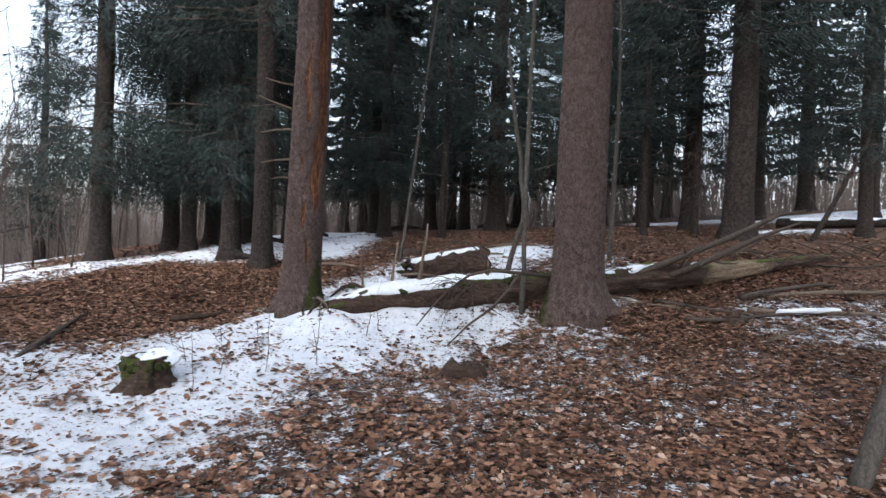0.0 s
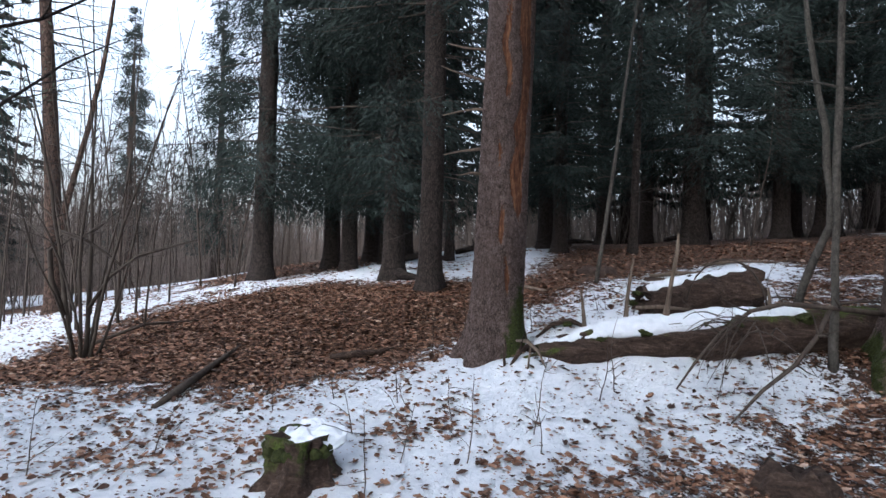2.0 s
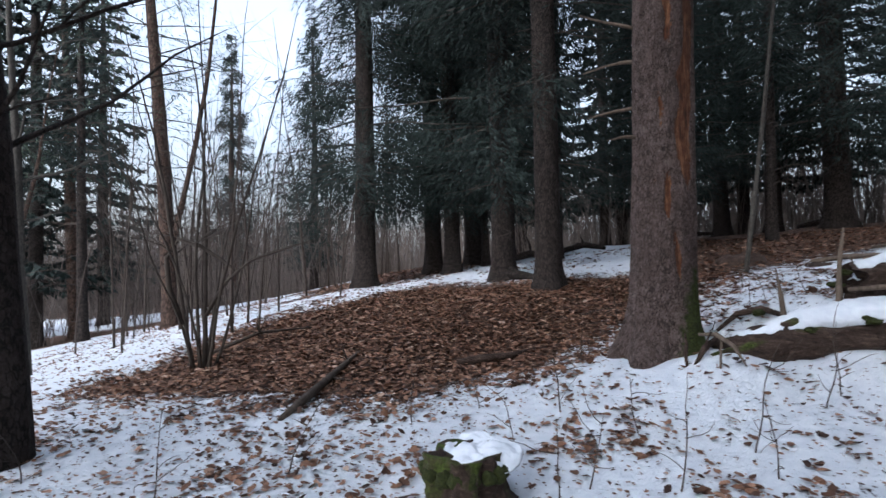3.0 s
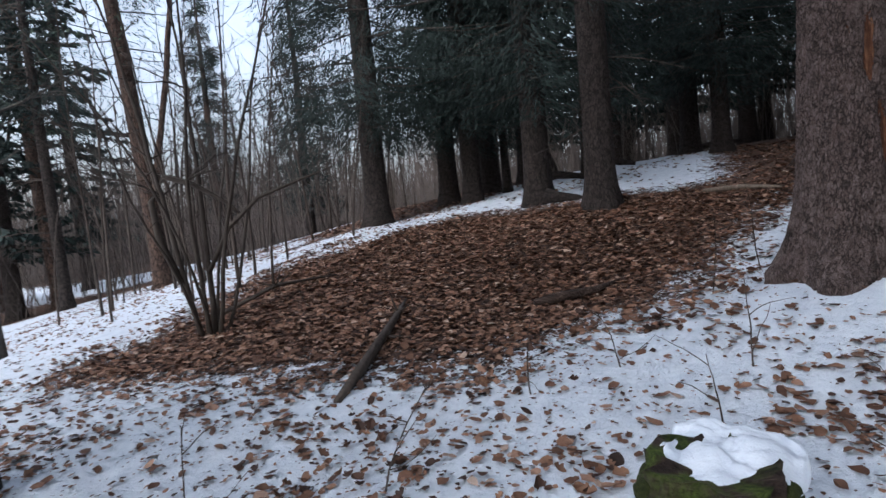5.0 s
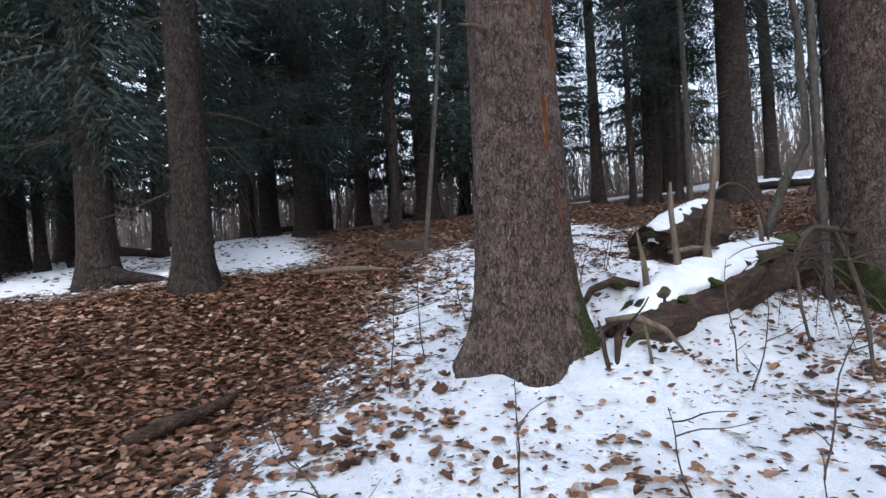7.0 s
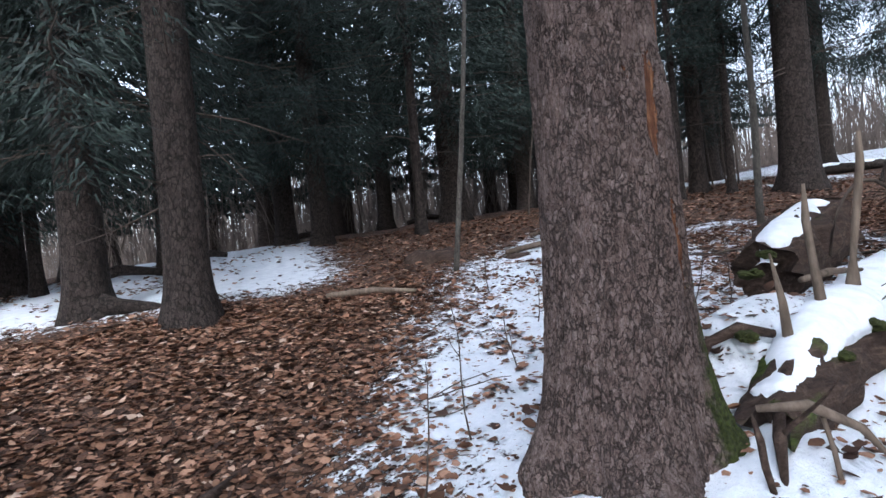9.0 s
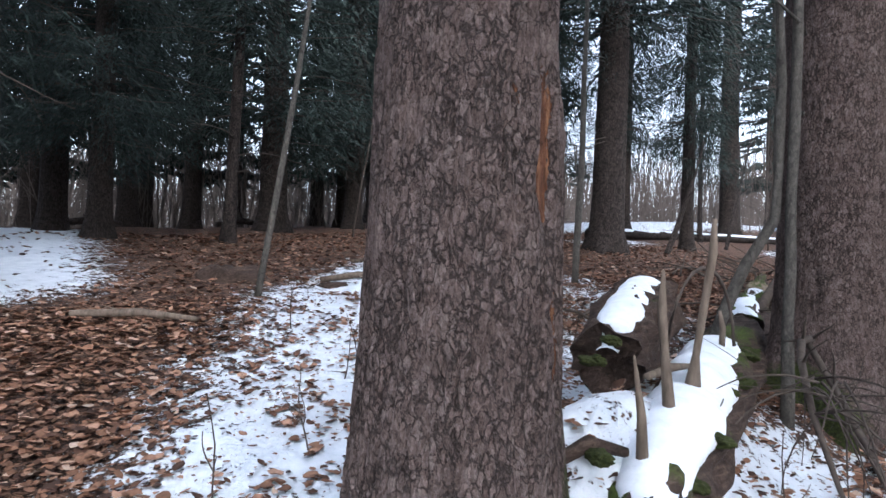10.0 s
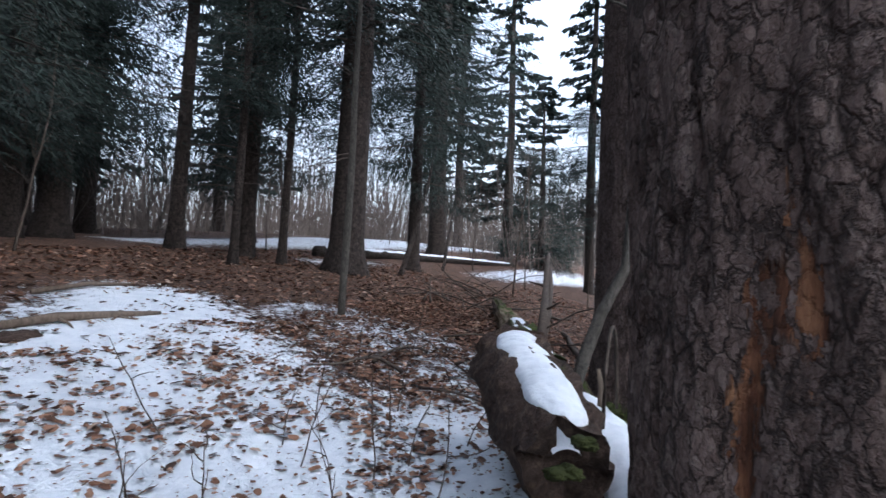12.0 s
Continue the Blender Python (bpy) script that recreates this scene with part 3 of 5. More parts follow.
STANDS = [("plain", 15.5, 20.5, 0.24), ("screen", 0.4, 29.5, 0.25), ("screen", -5.2, 29.5, 0.24), ("screen", 4.2, 32, 0.3), ("screen", -2.4, 33, 0.3), ("screen", 7.8, 31.5, 0.3), ("screen", -9.5, 31, 0.28), ("plain", 0.9, 25.0, 0.24), ("plain", -2.9, 27.0, 0.24), ("screen", 11.5, 33, 0.3),
          ("bare", -4.24, 13.2, 0.235), ("lower", -5.52, 14.62, 0.245), ("lower", -9.16, 15.05, 0.25), ("slim", -5, 17.9, 0.12), ("plain", -6.97, 20, 0.2),
          ("slim", -6.84, 17.4, 0.1), ("lower", -7.6, 18.6, 0.25), ("plain", -9.4, 23.2, 0.22), ("high", -0.63, 25.85, 0.28), ("lower", -2.6, 21.5, 0.24),
          ("lower", 1.97, 21.31, 0.33), ("slim", -0.05, 18.08, 0.11), ("plain", 6, 25.4, 0.25),
          ("lower", 6.3, 23.2, 0.36), ("high", 9.5, 26.5, 0.3), ("slim", 7, 19.8, 0.17), ("slim", 8, 18.6, 0.2), ("high", 8.25, 15.86, 0.38),
          ("high", 18.4, 17.8, 0.36), ("plain", 11.8, 15.8, 0.18), ("slim", 7.65, 17.2, 0.1), ("slim", 6.1, 17.2, 0.09), ("slim", 15.3, 17.3, 0.08), ("plain", 18.7, 11.7, 0.18),
          ("plain", 16.5, 26, 0.26),
          ("screen", 26, 17, 0.26), 
          ("screen", 32, 22, 0.3),
          ("screen", -21, 14.5, 0.22), ("screen", -24, 19, 0.22), ("slim", -18, 14, 0.14), ("screen", -26, 16, 0.24), ("screen", -30, 14, 0.26),
          # mostly out of view: spruces added to block skylight from the sides and behind
          ("screen", -10, -4, 0.3), ("screen", -5.5, -7, 0.28), ("screen", 0.5, -7.5, 0.3), ("shade_tree", 4.5, -4.5, 0.32), ("shade_tree", 8.5, -3, 0.3), ("shade_tree", 12, 1.5, 0.28), ("shade_tree", 15, 5.5, 0.3),
          ("screen", -14.5, -1.5, 0.28), ("screen", -19, 3, 0.26), ("screen", 17.5, -2, 0.3), ("screen", 13.4, 34, 0.3), ("screen", -5, 35, 0.3), ("screen", 20, 31, 0.3), ("screen", -9, 34, 0.3),
          # the high-crowned ones stand unseen near the path to shade the snow
          ("shade_tree", 5.5, 3.2, 0.3), ("shade_tree", 4.0, 0.3, 0.3), ("shade_tree", -1.5, -2.8, 0.3), ("shade_tree", -5.2, -2.0, 0.3), ("shade_tree", -9.0, 1.2, 0.3), ("shade_tree", 1.6, -4.5, 0.3), ("lower", -7.4, 16.4, 0.2), ("lower", -2.0, 19.2, 0.2), ("lower", 4.6, 22.0, 0.24), ("lower", 12.5, 22.5, 0.26), ("lower", -8.2, 17.0, 0.22)]
rng = random.Random(5)
used = set()
for kind, x, y, r in STANDS:
    proto, r0, label = KINDS[kind]
    s = r / r0
    grow = s if kind == "slim" else 0.5 + 0.5 * s
    m = Matrix.Translation((x, y, gzf(x, y) - 0.03)) @ Matrix.Rotation(rng.uniform(0, 6.28), 4, 'Z')
    if kind in used:
        tree = copy_thing(proto, m)
    else:
        used.add(kind)
        tree = proto
        tree.matrix_basis = m
    tree.scale = (s, s, grow)
    tagged(tree, label, "tree", "spruces of the wood")

# root of the low-boughed spruce running out over the snow
root = Shape().tube([(-5.45, 14.5, gzf(-5.4, 14.5) + 0.16), (-5.1, 14.35, gzf(-5.1, 14.35) + 0.1), (-4.75, 14.3, gzf(-4.75, 14.3) + 0.03), (-4.55, 14.3, gzf(-4.55, 14.3) - 0.05)], [0.16, 0.1, 0.06, 0.04], 8, wob=0.3)
tagged(root.done("tree_root", BARK_SHADED), "dark surface root at a spruce's foot", "root")

# a bushy spruce in the clearing and the tall narrow one by the thicket
place(conifer(21, 0.16, 9.5, 0.6, 2.6, density=1.6, dead=0, droop=0.2, width=0.036, fine=6.0, name="young_spruce"), 23.5, 14.6, label="bushy grey-green young spruce at the clearing's edge")
place(conifer(22, 0.2, 14.5, 3.0, 1.9, density=1.3, dead=2, droop=0.3, width=0.05, fine=15.0, name="narrow_spruce", bark=BARK_PINE), -23.6, 25.9, label="narrow conifer with a reddish trunk above the thicket")
place(conifer(23, 0.2, 13.0, 2.0, 2.1, density=1.2, dead=2, droop=0.3, width=0.05, fine=14.0, name="narrow_spruce"), -17.5, 24.5, label="slim conifer behind the bare saplings")

# open-crowned pines on the low side
PINE = conifer(31, 0.19, 15.0, 5.5, 2.3, (-0.1, 0.02), 0.4, NEEDLE_PINE, BARK_PINE, 26, 0.15, "pine_tree", 0.75, 0.03, 14.0)
fork = random.Random(8)
pts, rad = limb(fork, (-0.12, 0.02, 1.5), (0.22, 0.05, 1), 9.0, 0.085, 14, 0.0, 0.06, 0.2)
Shape().tube(pts, rad, 9, wob=0.2).done("side_stem", BARK_PINE, PINE, "thinner reddish second stem")
place(PINE, -13.7, 13.3, label="leaning pine with an open crown and bare twigs", group="pines")
for x, y, turn, s in ((-17.5, 11.5, 0.6, 0.8), (-20.5, 15.5, 2.4, 1.0), (-16.2, 8.4, 3.9, 0.8), (-22.5, 11.5, 5.2, 1.1), (-26, 17, 1.2, 1.1), (-24, 7, 1.9, 1.1), (-28.5, 12.0, 3.1, 1.1)):
    p = copy_thing(PINE, Matrix.Translation((x, y, gzf(x, y) - 0.05)) @ Matrix.Rotation(turn, 4, 'Z'))
    p.scale = (s, s, s)


# ---- bare broadleaf stems ----
def bare_tree(name, seed, height, r, material, lean=(0.0, 0.0), limbs=12, low=0.3, up=0.6, twigs=3, reach=0.35, sides=7, bend=0.08):
    """A leafless young tree: a crooked stem part and a part for its branches."""
    g = random.Random(seed)
    tree = empty(name, 0, 0)
    pts, rad = limb(g, (0, 0, -0.15), (lean[0], lean[1], 1), height + 0.15, r, 14, 0.0, bend, 0.15)
    Shape().tube(pts, rad, sides, wob=0.15).done("trunk", material, tree)
    s = Shape()
    for k in range(limbs):
        i = g.randrange(max(1, int(low * 14)), 14)
        w = g.uniform(0, 6.28)
        L = height * reach * g.uniform(0.4, 1.0) * (1 - 0.5 * i / 14)
        p2, r2 = limb(g, pts[i], (math.cos(w), math.sin(w), up * g.uniform(0.5, 1.6)), L, min(rad[i] * 0.5, 0.028), 7, -0.03, 0.2, 0.2)
        s.tube(p2, r2, 4, cap=False)
        for j in range(twigs):
            q = g.randrange(2, 7)
            w2 = w + g.uniform(-1.3, 1.3)
            s.tube(*limb(g, p2[q], (math.cos(w2), math.sin(w2), g.uniform(0.0, 1.0)), L * g.uniform(0.2, 0.5), r2[q] * 0.6, 5, 0, 0.25, 0.3), 3, cap=False)
    tagged(s.done("branchwork", material, tree), kind="stuff")
    return tree


SAPLING = [bare_tree("sapling", 40 + k, 5.0 + k * 0.7, 0.03, TWIG, (0.03 * k - 0.05, 0.02), 16, 0.25, 0.9, 4, 0.3, 5, 0.07) for k in range(4)]
spots = []
g = random.Random(9)
for k in range(74):
    spots.append((g.uniform(-15.5, -7.2), g.uniform(9.5, 21)))
spots = [(x, y) for x, y in spots if x < -8.6 - 0.25 * (y - 12) and not (-9.9 < x < -8.4 and 14.3 < y < 15.8)]
spots += [(9.6, 18.8), (9.9, 19.5), (-0.2, 23.7), (3.0, 19.0), (12.5, 18.5), (14.0, 13.0), (10.5, 20.6), (16, 15.4), (13.2, 11.0), (21, 17), (11, 12.6)]
used = set()
for k, (x, y) in enumerate(spots):
    m = Matrix.Translation((x, y, gzf(x, y))) @ Matrix.Rotation(g.uniform(0, 6.28), 4, 'Z')
    if k < 4:
        ob = SAPLING[k]
        ob.matrix_basis = m
    else:
        ob = copy_thing(SAPLING[k % 4], m)
    ob.scale = (g.uniform(0.6, 1.1),) * 3
    tagged(ob, "thin bare sapling standing out of the snow", "sapling", "saplings at the wood's edge")


def thicket():
    """Bare scrub that closes the view all round: a great many thin stems with twigs."""
    r = np.random.default_rng(17)
    quads = []
    def strips(p, d, ln, w):
        n = len(p)
        side = np.cross(d, r.normal(0, 1, (n, 3)))
        side /= np.linalg.norm(side, axis=1)[:, None]
        other = np.cross(d, side)
        for k in range(3):
            a0, a1 = 2.094 * k, 2.094 * (k + 1)
            e0, e1 = side * math.cos(a0) + other * math.sin(a0), side * math.cos(a1) + other * math.sin(a1)
            q = p + d * ln[:, None]
            quads.append(np.stack([p + e0 * w[:, None], p + e1 * w[:, None], q + e1 * w[:, None] * 0.4, q + e0 * w[:, None] * 0.4], 1))
    def unit(v):
        return v / np.linalg.norm(v, axis=1)[:, None]
    zones = [(-42, -10, 17, 42, 1700), (-42, -19, 4, 18, 700), (-10, 12, 30, 44, 700), (12, 40, 26, 42, 600), (20, 42, 6, 27, 700), (-13, 14, 25, 31, 420)]
    for x0, x1, y0, y1, n in zones:
        x, y = r.uniform(x0, x1, n), r.uniform(y0, y1, n)
        h = r.uniform(2.0, 6.5, n) * r.choice([0.6, 1.0, 1.3], n)
        p = np.stack([x, y, gz(x, y) - 0.1], 1)
        d = unit(np.stack([r.normal(0, 0.22, n), r.normal(0, 0.22, n), np.ones(n)], 1))
        strips(p, d, h, h * 0.003 + 0.003)
        for k in range(10):
            u = r.uniform(0.1, 0.98, n)
            b = p + d * (h * u)[:, None]
            d2 = unit(d * r.uniform(0.5, 1.2, n)[:, None] + r.normal(0, 0.55, (n, 3)))
            strips(b, d2, h * r.uniform(0.1, 0.36, n), 0.0025 + 0.0014 * h * (1 - u))
    n = 4300
    far, way = r.uniform(40, 66, n), np.radians(r.uniform(-30, 160, n))
    x, y = far * np.cos(way), 5 + far * np.sin(way)
    p = np.stack([x, y, gz(x, y) - 0.3], 1)
    d = unit(np.stack([r.normal(0, 0.1, n), r.normal(0, 0.1, n), np.ones(n)], 1))
    h = r.uniform(2.0, 8.5, n)
    strips(p, d, h, r.uniform(0.03, 0.09, n))
    for k in range(5):
        u = r.uniform(0.1, 0.95, n)
        strips(p + d * (h * u)[:, None], unit(d + r.normal(0, 0.5, (n, 3))), h * r.uniform(0.15, 0.35, n), 0.02 + 0.03 * (1 - u))
    q = np.concatenate(quads)
    ob = link_mesh("thicket", q.reshape(-1, 3), np.arange(len(q) * 4).reshape(-1, 4), THICKET, smooth=False)
    tagged(ob, "brown leafless thicket closing off the wood", "thicket", kind="stuff")


thicket()

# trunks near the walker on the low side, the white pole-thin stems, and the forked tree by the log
place(bare_tree("dark_tree", 61, 12, 0.25, BARK_SHADED, (-0.06, 0.0), 26, 0.25, 0.35, 4, 0.36, 12, 0.03), -6.95, 5.75, label="dark trunk standing close beside the path")
place(bare_tree("small_tree", 62, 9, 0.1, BARK_GREY, (-0.07, 0.0), 26, 0.25, 0.5, 5, 0.36, 8, 0.04), -11.6, 8.7, label="small grey tree with mossy foot in the snow")
place(bare_tree("pale_stem", 63, 9, 0.042, BARK_GREY, (0.14, -0.02), 6, 0.6, 0.9, 3, 0.15, 8, 0.02), -1.05, 13.6, label="thin pale leaning stem among the litter", group="pale stems")
place(bare_tree("pale_stem", 64, 9, 0.06, BARK_GREY, (0.02, 0.0), 6, 0.6, 0.9, 3, 0.15, 8, 0.02), 3.9, 13.2, label="thin pale upright stem before a dark spruce", group="pale stems")
place(bare_tree("leaning_stem", 65, 5.0, 0.08, BARK_SHADED, (0.55, -0.05), 5, 0.4, 0.6, 2, 0.25, 7, 0.03), 9.9, 15.3, label="dark stem leaning steeply among the spruces")
place(bare_tree("leaning_stem", 66, 5.0, 0.06, BARK_SHADED, (0.6, 0.1), 5, 0.4, 0.6, 2, 0.25, 7, 0.03), 13.6, 15.6, label="thin leaning stem at the clearing")
place(bare_tree("young_tree", 67, 6.0, 0.075, BARK_GREY, (0.33, 0.0), 4, 0.6, 0.8, 3, 0.2, 10, 0.02), 3.0, 4.05, label="grey-green sapling trunk beside the start")


def forked_tree():
    tree = empty("forked_tree", 0, 0)
    g = random.Random(71)
    a = [(0, 0, -0.2), (0.0, 0, 0.3), (0.02, 0.02, 0.7), (0.0, 0, 1.1), (0.02, 0.02, 1.6), (0.0, 0, 2.1), (0.02, 0, 2.8), (0.03, 0, 3.6), (0.06, 0, 5.0), (0.1, 0, 7.5)]
    b = [(-0.22, 0.45, 0.55), (-0.16, 0.38, 0.85), (-0.09, 0.28, 1.15), (0.0, 0.12, 1.5), (0.0, 0.1, 1.8), (-0.06, 0.08, 2.15), (-0.08, 0.06, 2.5), (-0.16, 0.05, 2.9), (-0.26, 0.05, 3.6), (-0.34, 0.05, 4.4)]
    Shape().tube(a, [0.058, 0.045, 0.04, 0.037, 0.036, 0.036, 0.034, 0.032, 0.03, 0.02], 10, wob=0.25).done("trunk", BARK_GREY, tree)
    Shape().tube(b, [0.05, 0.045, 0.042, 0.038, 0.036, 0.036, 0.034, 0.032, 0.026, 0.014], 9, wob=0.3).done("side_stem", BARK_GREY, tree, "leaning grey side stem")
    for z, w, L in ((2.3, 0.4, 0.5), (2.9, 3.4, 0.6), (3.4, 1.8, 0.8)):
        Shape().tube(*limb(g, (0.15, 0, z), (math.cos(w), math.sin(w), 0.5), L, 0.018, 6, 0, 0.2), 5).done("branch", BARK_GREY, tree)
    return tree


place(forked_tree(), 1.3, 9.08, label="thin forked grey tree standing by the fallen log")


def hazel_bush():
    """Several arching stems from one stool."""
    bush = empty("hazel_bush", 0, 0)
    g = random.Random(77)
    stems = [(-0.42, 0.1, 5.0, 0.034, 0.015), (-0.15, 0.1, 5.4, 0.028, 0.0), (0.08, 0.05, 5.6, 0.034, 0.0), (0.28, -0.1, 5.0, 0.026, 0.01), (0.48, 0.2, 4.6, 0.022, 0.01), (0.18, 0.3, 5.0, 0.02, 0.0), (-0.26, -0.2, 4.2, 0.018, 0.0), (0.03, -0.12, 4.6, 0.02, 0.0)]
    for lx, ly, L, r, dr in stems:
        pts, rad = limb(g, (lx * 0.25, ly * 0.25, -0.1), (lx * 0.55, ly * 0.55, 1), L, r, 12, dr, 0.09, 0.15)
        s = Shape().tube(pts, rad, 7, wob=0.2)
        for k in range(9):
            i = g.randrange(4, 12)
            w = g.uniform(0, 6.28)
            p2, r2 = limb(g, pts[i], (math.cos(w), math.sin(w), g.uniform(0.2, 1.0)), g.uniform(0.4, 1.5), rad[i] * 0.45, 7, 0.0, 0.22)
            s.tube(p2, r2, 4, cap=False)
            for j in range(2):
                q = g.randrange(2, 7)
                s.tube(*limb(g, p2[q], (math.cos(w + g.uniform(-1, 1)), math.sin(w + g.uniform(-1, 1)), g.uniform(0, 0.8)), g.uniform(0.2, 0.5), r2[q] * 0.6, 4, 0, 0.25), 3, cap=False)
        s.done("stem", HAZEL, bush)
    hook = [(-0.25, 0, 0.6), (-0.42, 0, 1.1), (-0.45, 0, 1.5), (-0.3, 0, 1.75), (0.0, 0, 1.65), (0.35, 0, 1.4), (0.48, 0, 1.25)]
    Shape().tube(hook, [0.04, 0.036, 0.033, 0.03, 0.026, 0.02, 0.008], 7, wob=0.3).done("stem", HAZEL, bush, "hooked bent stem")
    arch = [(0.05, 0, 0.7), (0.3, 0, 1.15), (0.65, 0, 1.45), (1.1, 0, 1.6), (1.5, 0, 1.72)]
    Shape().tube(arch, [0.03, 0.026, 0.022, 0.016, 0.006], 6, wob=0.3).done("stem", HAZEL, bush, "arching side stem")
    return bush


place(hazel_bush(), -7.98, 8.78, turn=0.5, label="leafless hazel bush with arching stems", category="bush")


# ---- the fallen log and what lies on it ----
def log_mesh(name, path, radii, material, sides=28, seed=0.0, rough=0.12, moss=0.8, pale=None, ragged=0.0, parent=None):
    """A weathered log: ringed tube with furrows, moss on its upper side and ragged ends."""
    pts = [Vector(p) for p in path]
    fine, rad = [], []
    n = 26
    for i in range(len(pts) - 1):
        for k in range(n):
            u = k / n
            fine.append(pts[i].lerp(pts[i + 1], u))
            rad.append(radii[i] + (radii[i + 1] - radii[i]) * u)
    fine.append(pts[-1]), rad.append(radii[-1])
    verts, mos, scar, faces = [], [], [], []
    for i, p in enumerate(fine):
        d = (fine[min(i + 1, len(fine) - 1)] - fine[max(i - 1, 0)]).normalized()
        a = d.cross(Vector((0, 0, 1))).normalized()
        b = a.cross(d)
        for k in range(sides):
            w = 2 * math.pi * k / sides
            o = a * math.cos(w) + b * math.sin(w)
            q = Vector((i * 0.12 + seed, math.cos(w) * 2.2, math.sin(w) * 2.2))
            r = rad[i] * (1 + rough * (noise.noise(q) + 0.6 * noise.noise(Vector((i * 0.05 + seed, math.cos(w) * 6, math.sin(w) * 6))) + 0.35 * noise.noise(Vector((i * 0.3 + seed, math.cos(w) * 9, math.sin(w) * 9)))))
            end = ragged * noise.noise(Vector((seed, math.cos(w) * 3, math.sin(w) * 3))) if i in (0, len(fine) - 1) else 0.0
            verts.append(p + o * r + d * end)
            mos.append(moss * max(0, o.z) ** 0.5 * (0.6 + 0.5 * noise.noise(q * 0.7)) if o.z > 0 else 0)
            scar.append(0.0 if pale is None else max(0, 1 - abs(i / len(fine) - pale[0]) / pale[1]))
    for i in range(len(fine) - 1):
        for k in range(sides):
            q = i * sides
            faces.append((q + k, q + (k + 1) % sides, q + sides + (k + 1) % sides, q + sides + k))
    for start, flip in ((0, True), ((len(fine) - 1) * sides, False)):
        c = len(verts)
        ring = [start + k for k in range(sides)]
        inner = fine[0] if flip else fine[-1]
        d = (fine[1] - fine[0]).normalized() if flip else (fine[-2] - fine[-1]).normalized()
        verts.append(inner + d * 0.08)
        mos.append(0.0), scar.append(0.4)
        for k in range(sides):
            t = (ring[k], ring[(k + 1) % sides], c)
            faces.append(t[::-1] if not flip else t)
    return link_mesh(name, verts, faces, material, attrs={"moss": mos, "scar": scar}, parent=parent)


def snow_cap(path, radii, seed, half=1.0, thick=0.06, gaps=0.35, label="patchy old snow lying on a log"):
    """A lumpy strip of snow on the upper side of a log; it sinks below the bark in gaps and along its edges."""
    pts = [Vector(p) for p in path]
    verts, faces, fine = [], [], []
    n, m = 62, 33
    for i in range(len(pts) - 1):
        for k in range(n):
            fine.append((pts[i].lerp(pts[i + 1], k / n), radii[i] + (radii[i + 1] - radii[i]) * k / n))
    for i, (p, r) in enumerate(fine):
        d = (fine[min(i + 1, len(fine) - 1)][0] - fine[max(i - 1, 0)][0]).normalized()
        a = d.cross(Vector((0, 0, 1))).normalized()
        b = a.cross(d)
        for k in range(m):
            u = -1 + 2 * k / (m - 1)
            q = p * 3.2 + Vector((seed, u * 0.8, 0))
            nz = 0.9 * noise.noise(q * 0.45) + 0.6 * noise.noise(q) + 0.22 * noise.noise(q * 2.6) + 0.1 * noise.noise(q * 9)
            e = 1 - abs(u) ** 2.2 - 22 * max(0, 0.07 - min(i, len(fine) - 1 - i) / len(fine))
            h = thick * (1.5 * e + 1.1 * nz - gaps) - 0.02
            h = h if h > 0 else max(h * 2.5, -0.12)
            verts.append(p + (a * math.sin(u * half) + b * math.cos(u * half)) * (r * 1.02 + h))
    for i in range(len(fine) - 1):
        for k in range(m - 1):
            q = i * m + k
            faces.append((q, q + m, q + m + 1, q + 1))
    return tagged(link_mesh("snow_cover", verts, faces, SNOW), label, "snow")


def on(x, y, up=0.0):
    return (x, y, gzf(x, y) + up)


LOG = [(-1.7, 8.36, 0.62), (-1.0, 8.7, 0.76), (0.2, 9.16, 0.86), (1.4, 9.6, 0.92), (2.6, 10.06, 1.0)]
LOG_R = [0.14, 0.215, 0.265, 0.28, 0.27]
log_ob = log_mesh("fallen_log", LOG, LOG_R, ROTTEN, seed=2.0, rough=0.2, sides=44, ragged=0.25)
tagged(log_ob, "large rotting fallen log with moss and patches of snow", "log")
LOG2 = [(2.62, 10.07, 1.0), on(4.0, 10.6, 0.26), on(5.2, 11.0, 0.22), on(6.6, 11.6, 0.2), on(8.4, 12.3, 0.15)]
LOG2_R = [0.26, 0.24, 0.19, 0.13, 0.06]
tagged(log_mesh("fallen_log", LOG2, LOG2_R, ROTTEN, seed=9.0, rough=0.4, sides=40, pale=(0.6, 0.3), ragged=0.2), "crumbling end of a mossy fallen log with pale rotten wood", "log")
snow_cap(LOG[:4], LOG_R[:4], 1.0, 1.15, 0.058, 0.42)
snow_cap(LOG2[:3], LOG2_R[:3], 5.5, 0.9, 0.04, 0.75, "thin crust of snow on a mossy log")

CHUNK = [(-0.55, 9.3, 1.17), (0.0, 9.55, 1.27), (0.72, 9.88, 1.4)]
CHUNK_R = [0.2, 0.245, 0.255]
tagged(log_mesh("log_section", CHUNK, CHUNK_R, ROTTEN, seed=14.0, rough=0.28, moss=0.5, ragged=0.16), "short broken log section lying against the fallen log", "log")
snow_cap(CHUNK, CHUNK_R, 8.1, 0.8, 0.034, 0.5, "strip of snow along a log section")


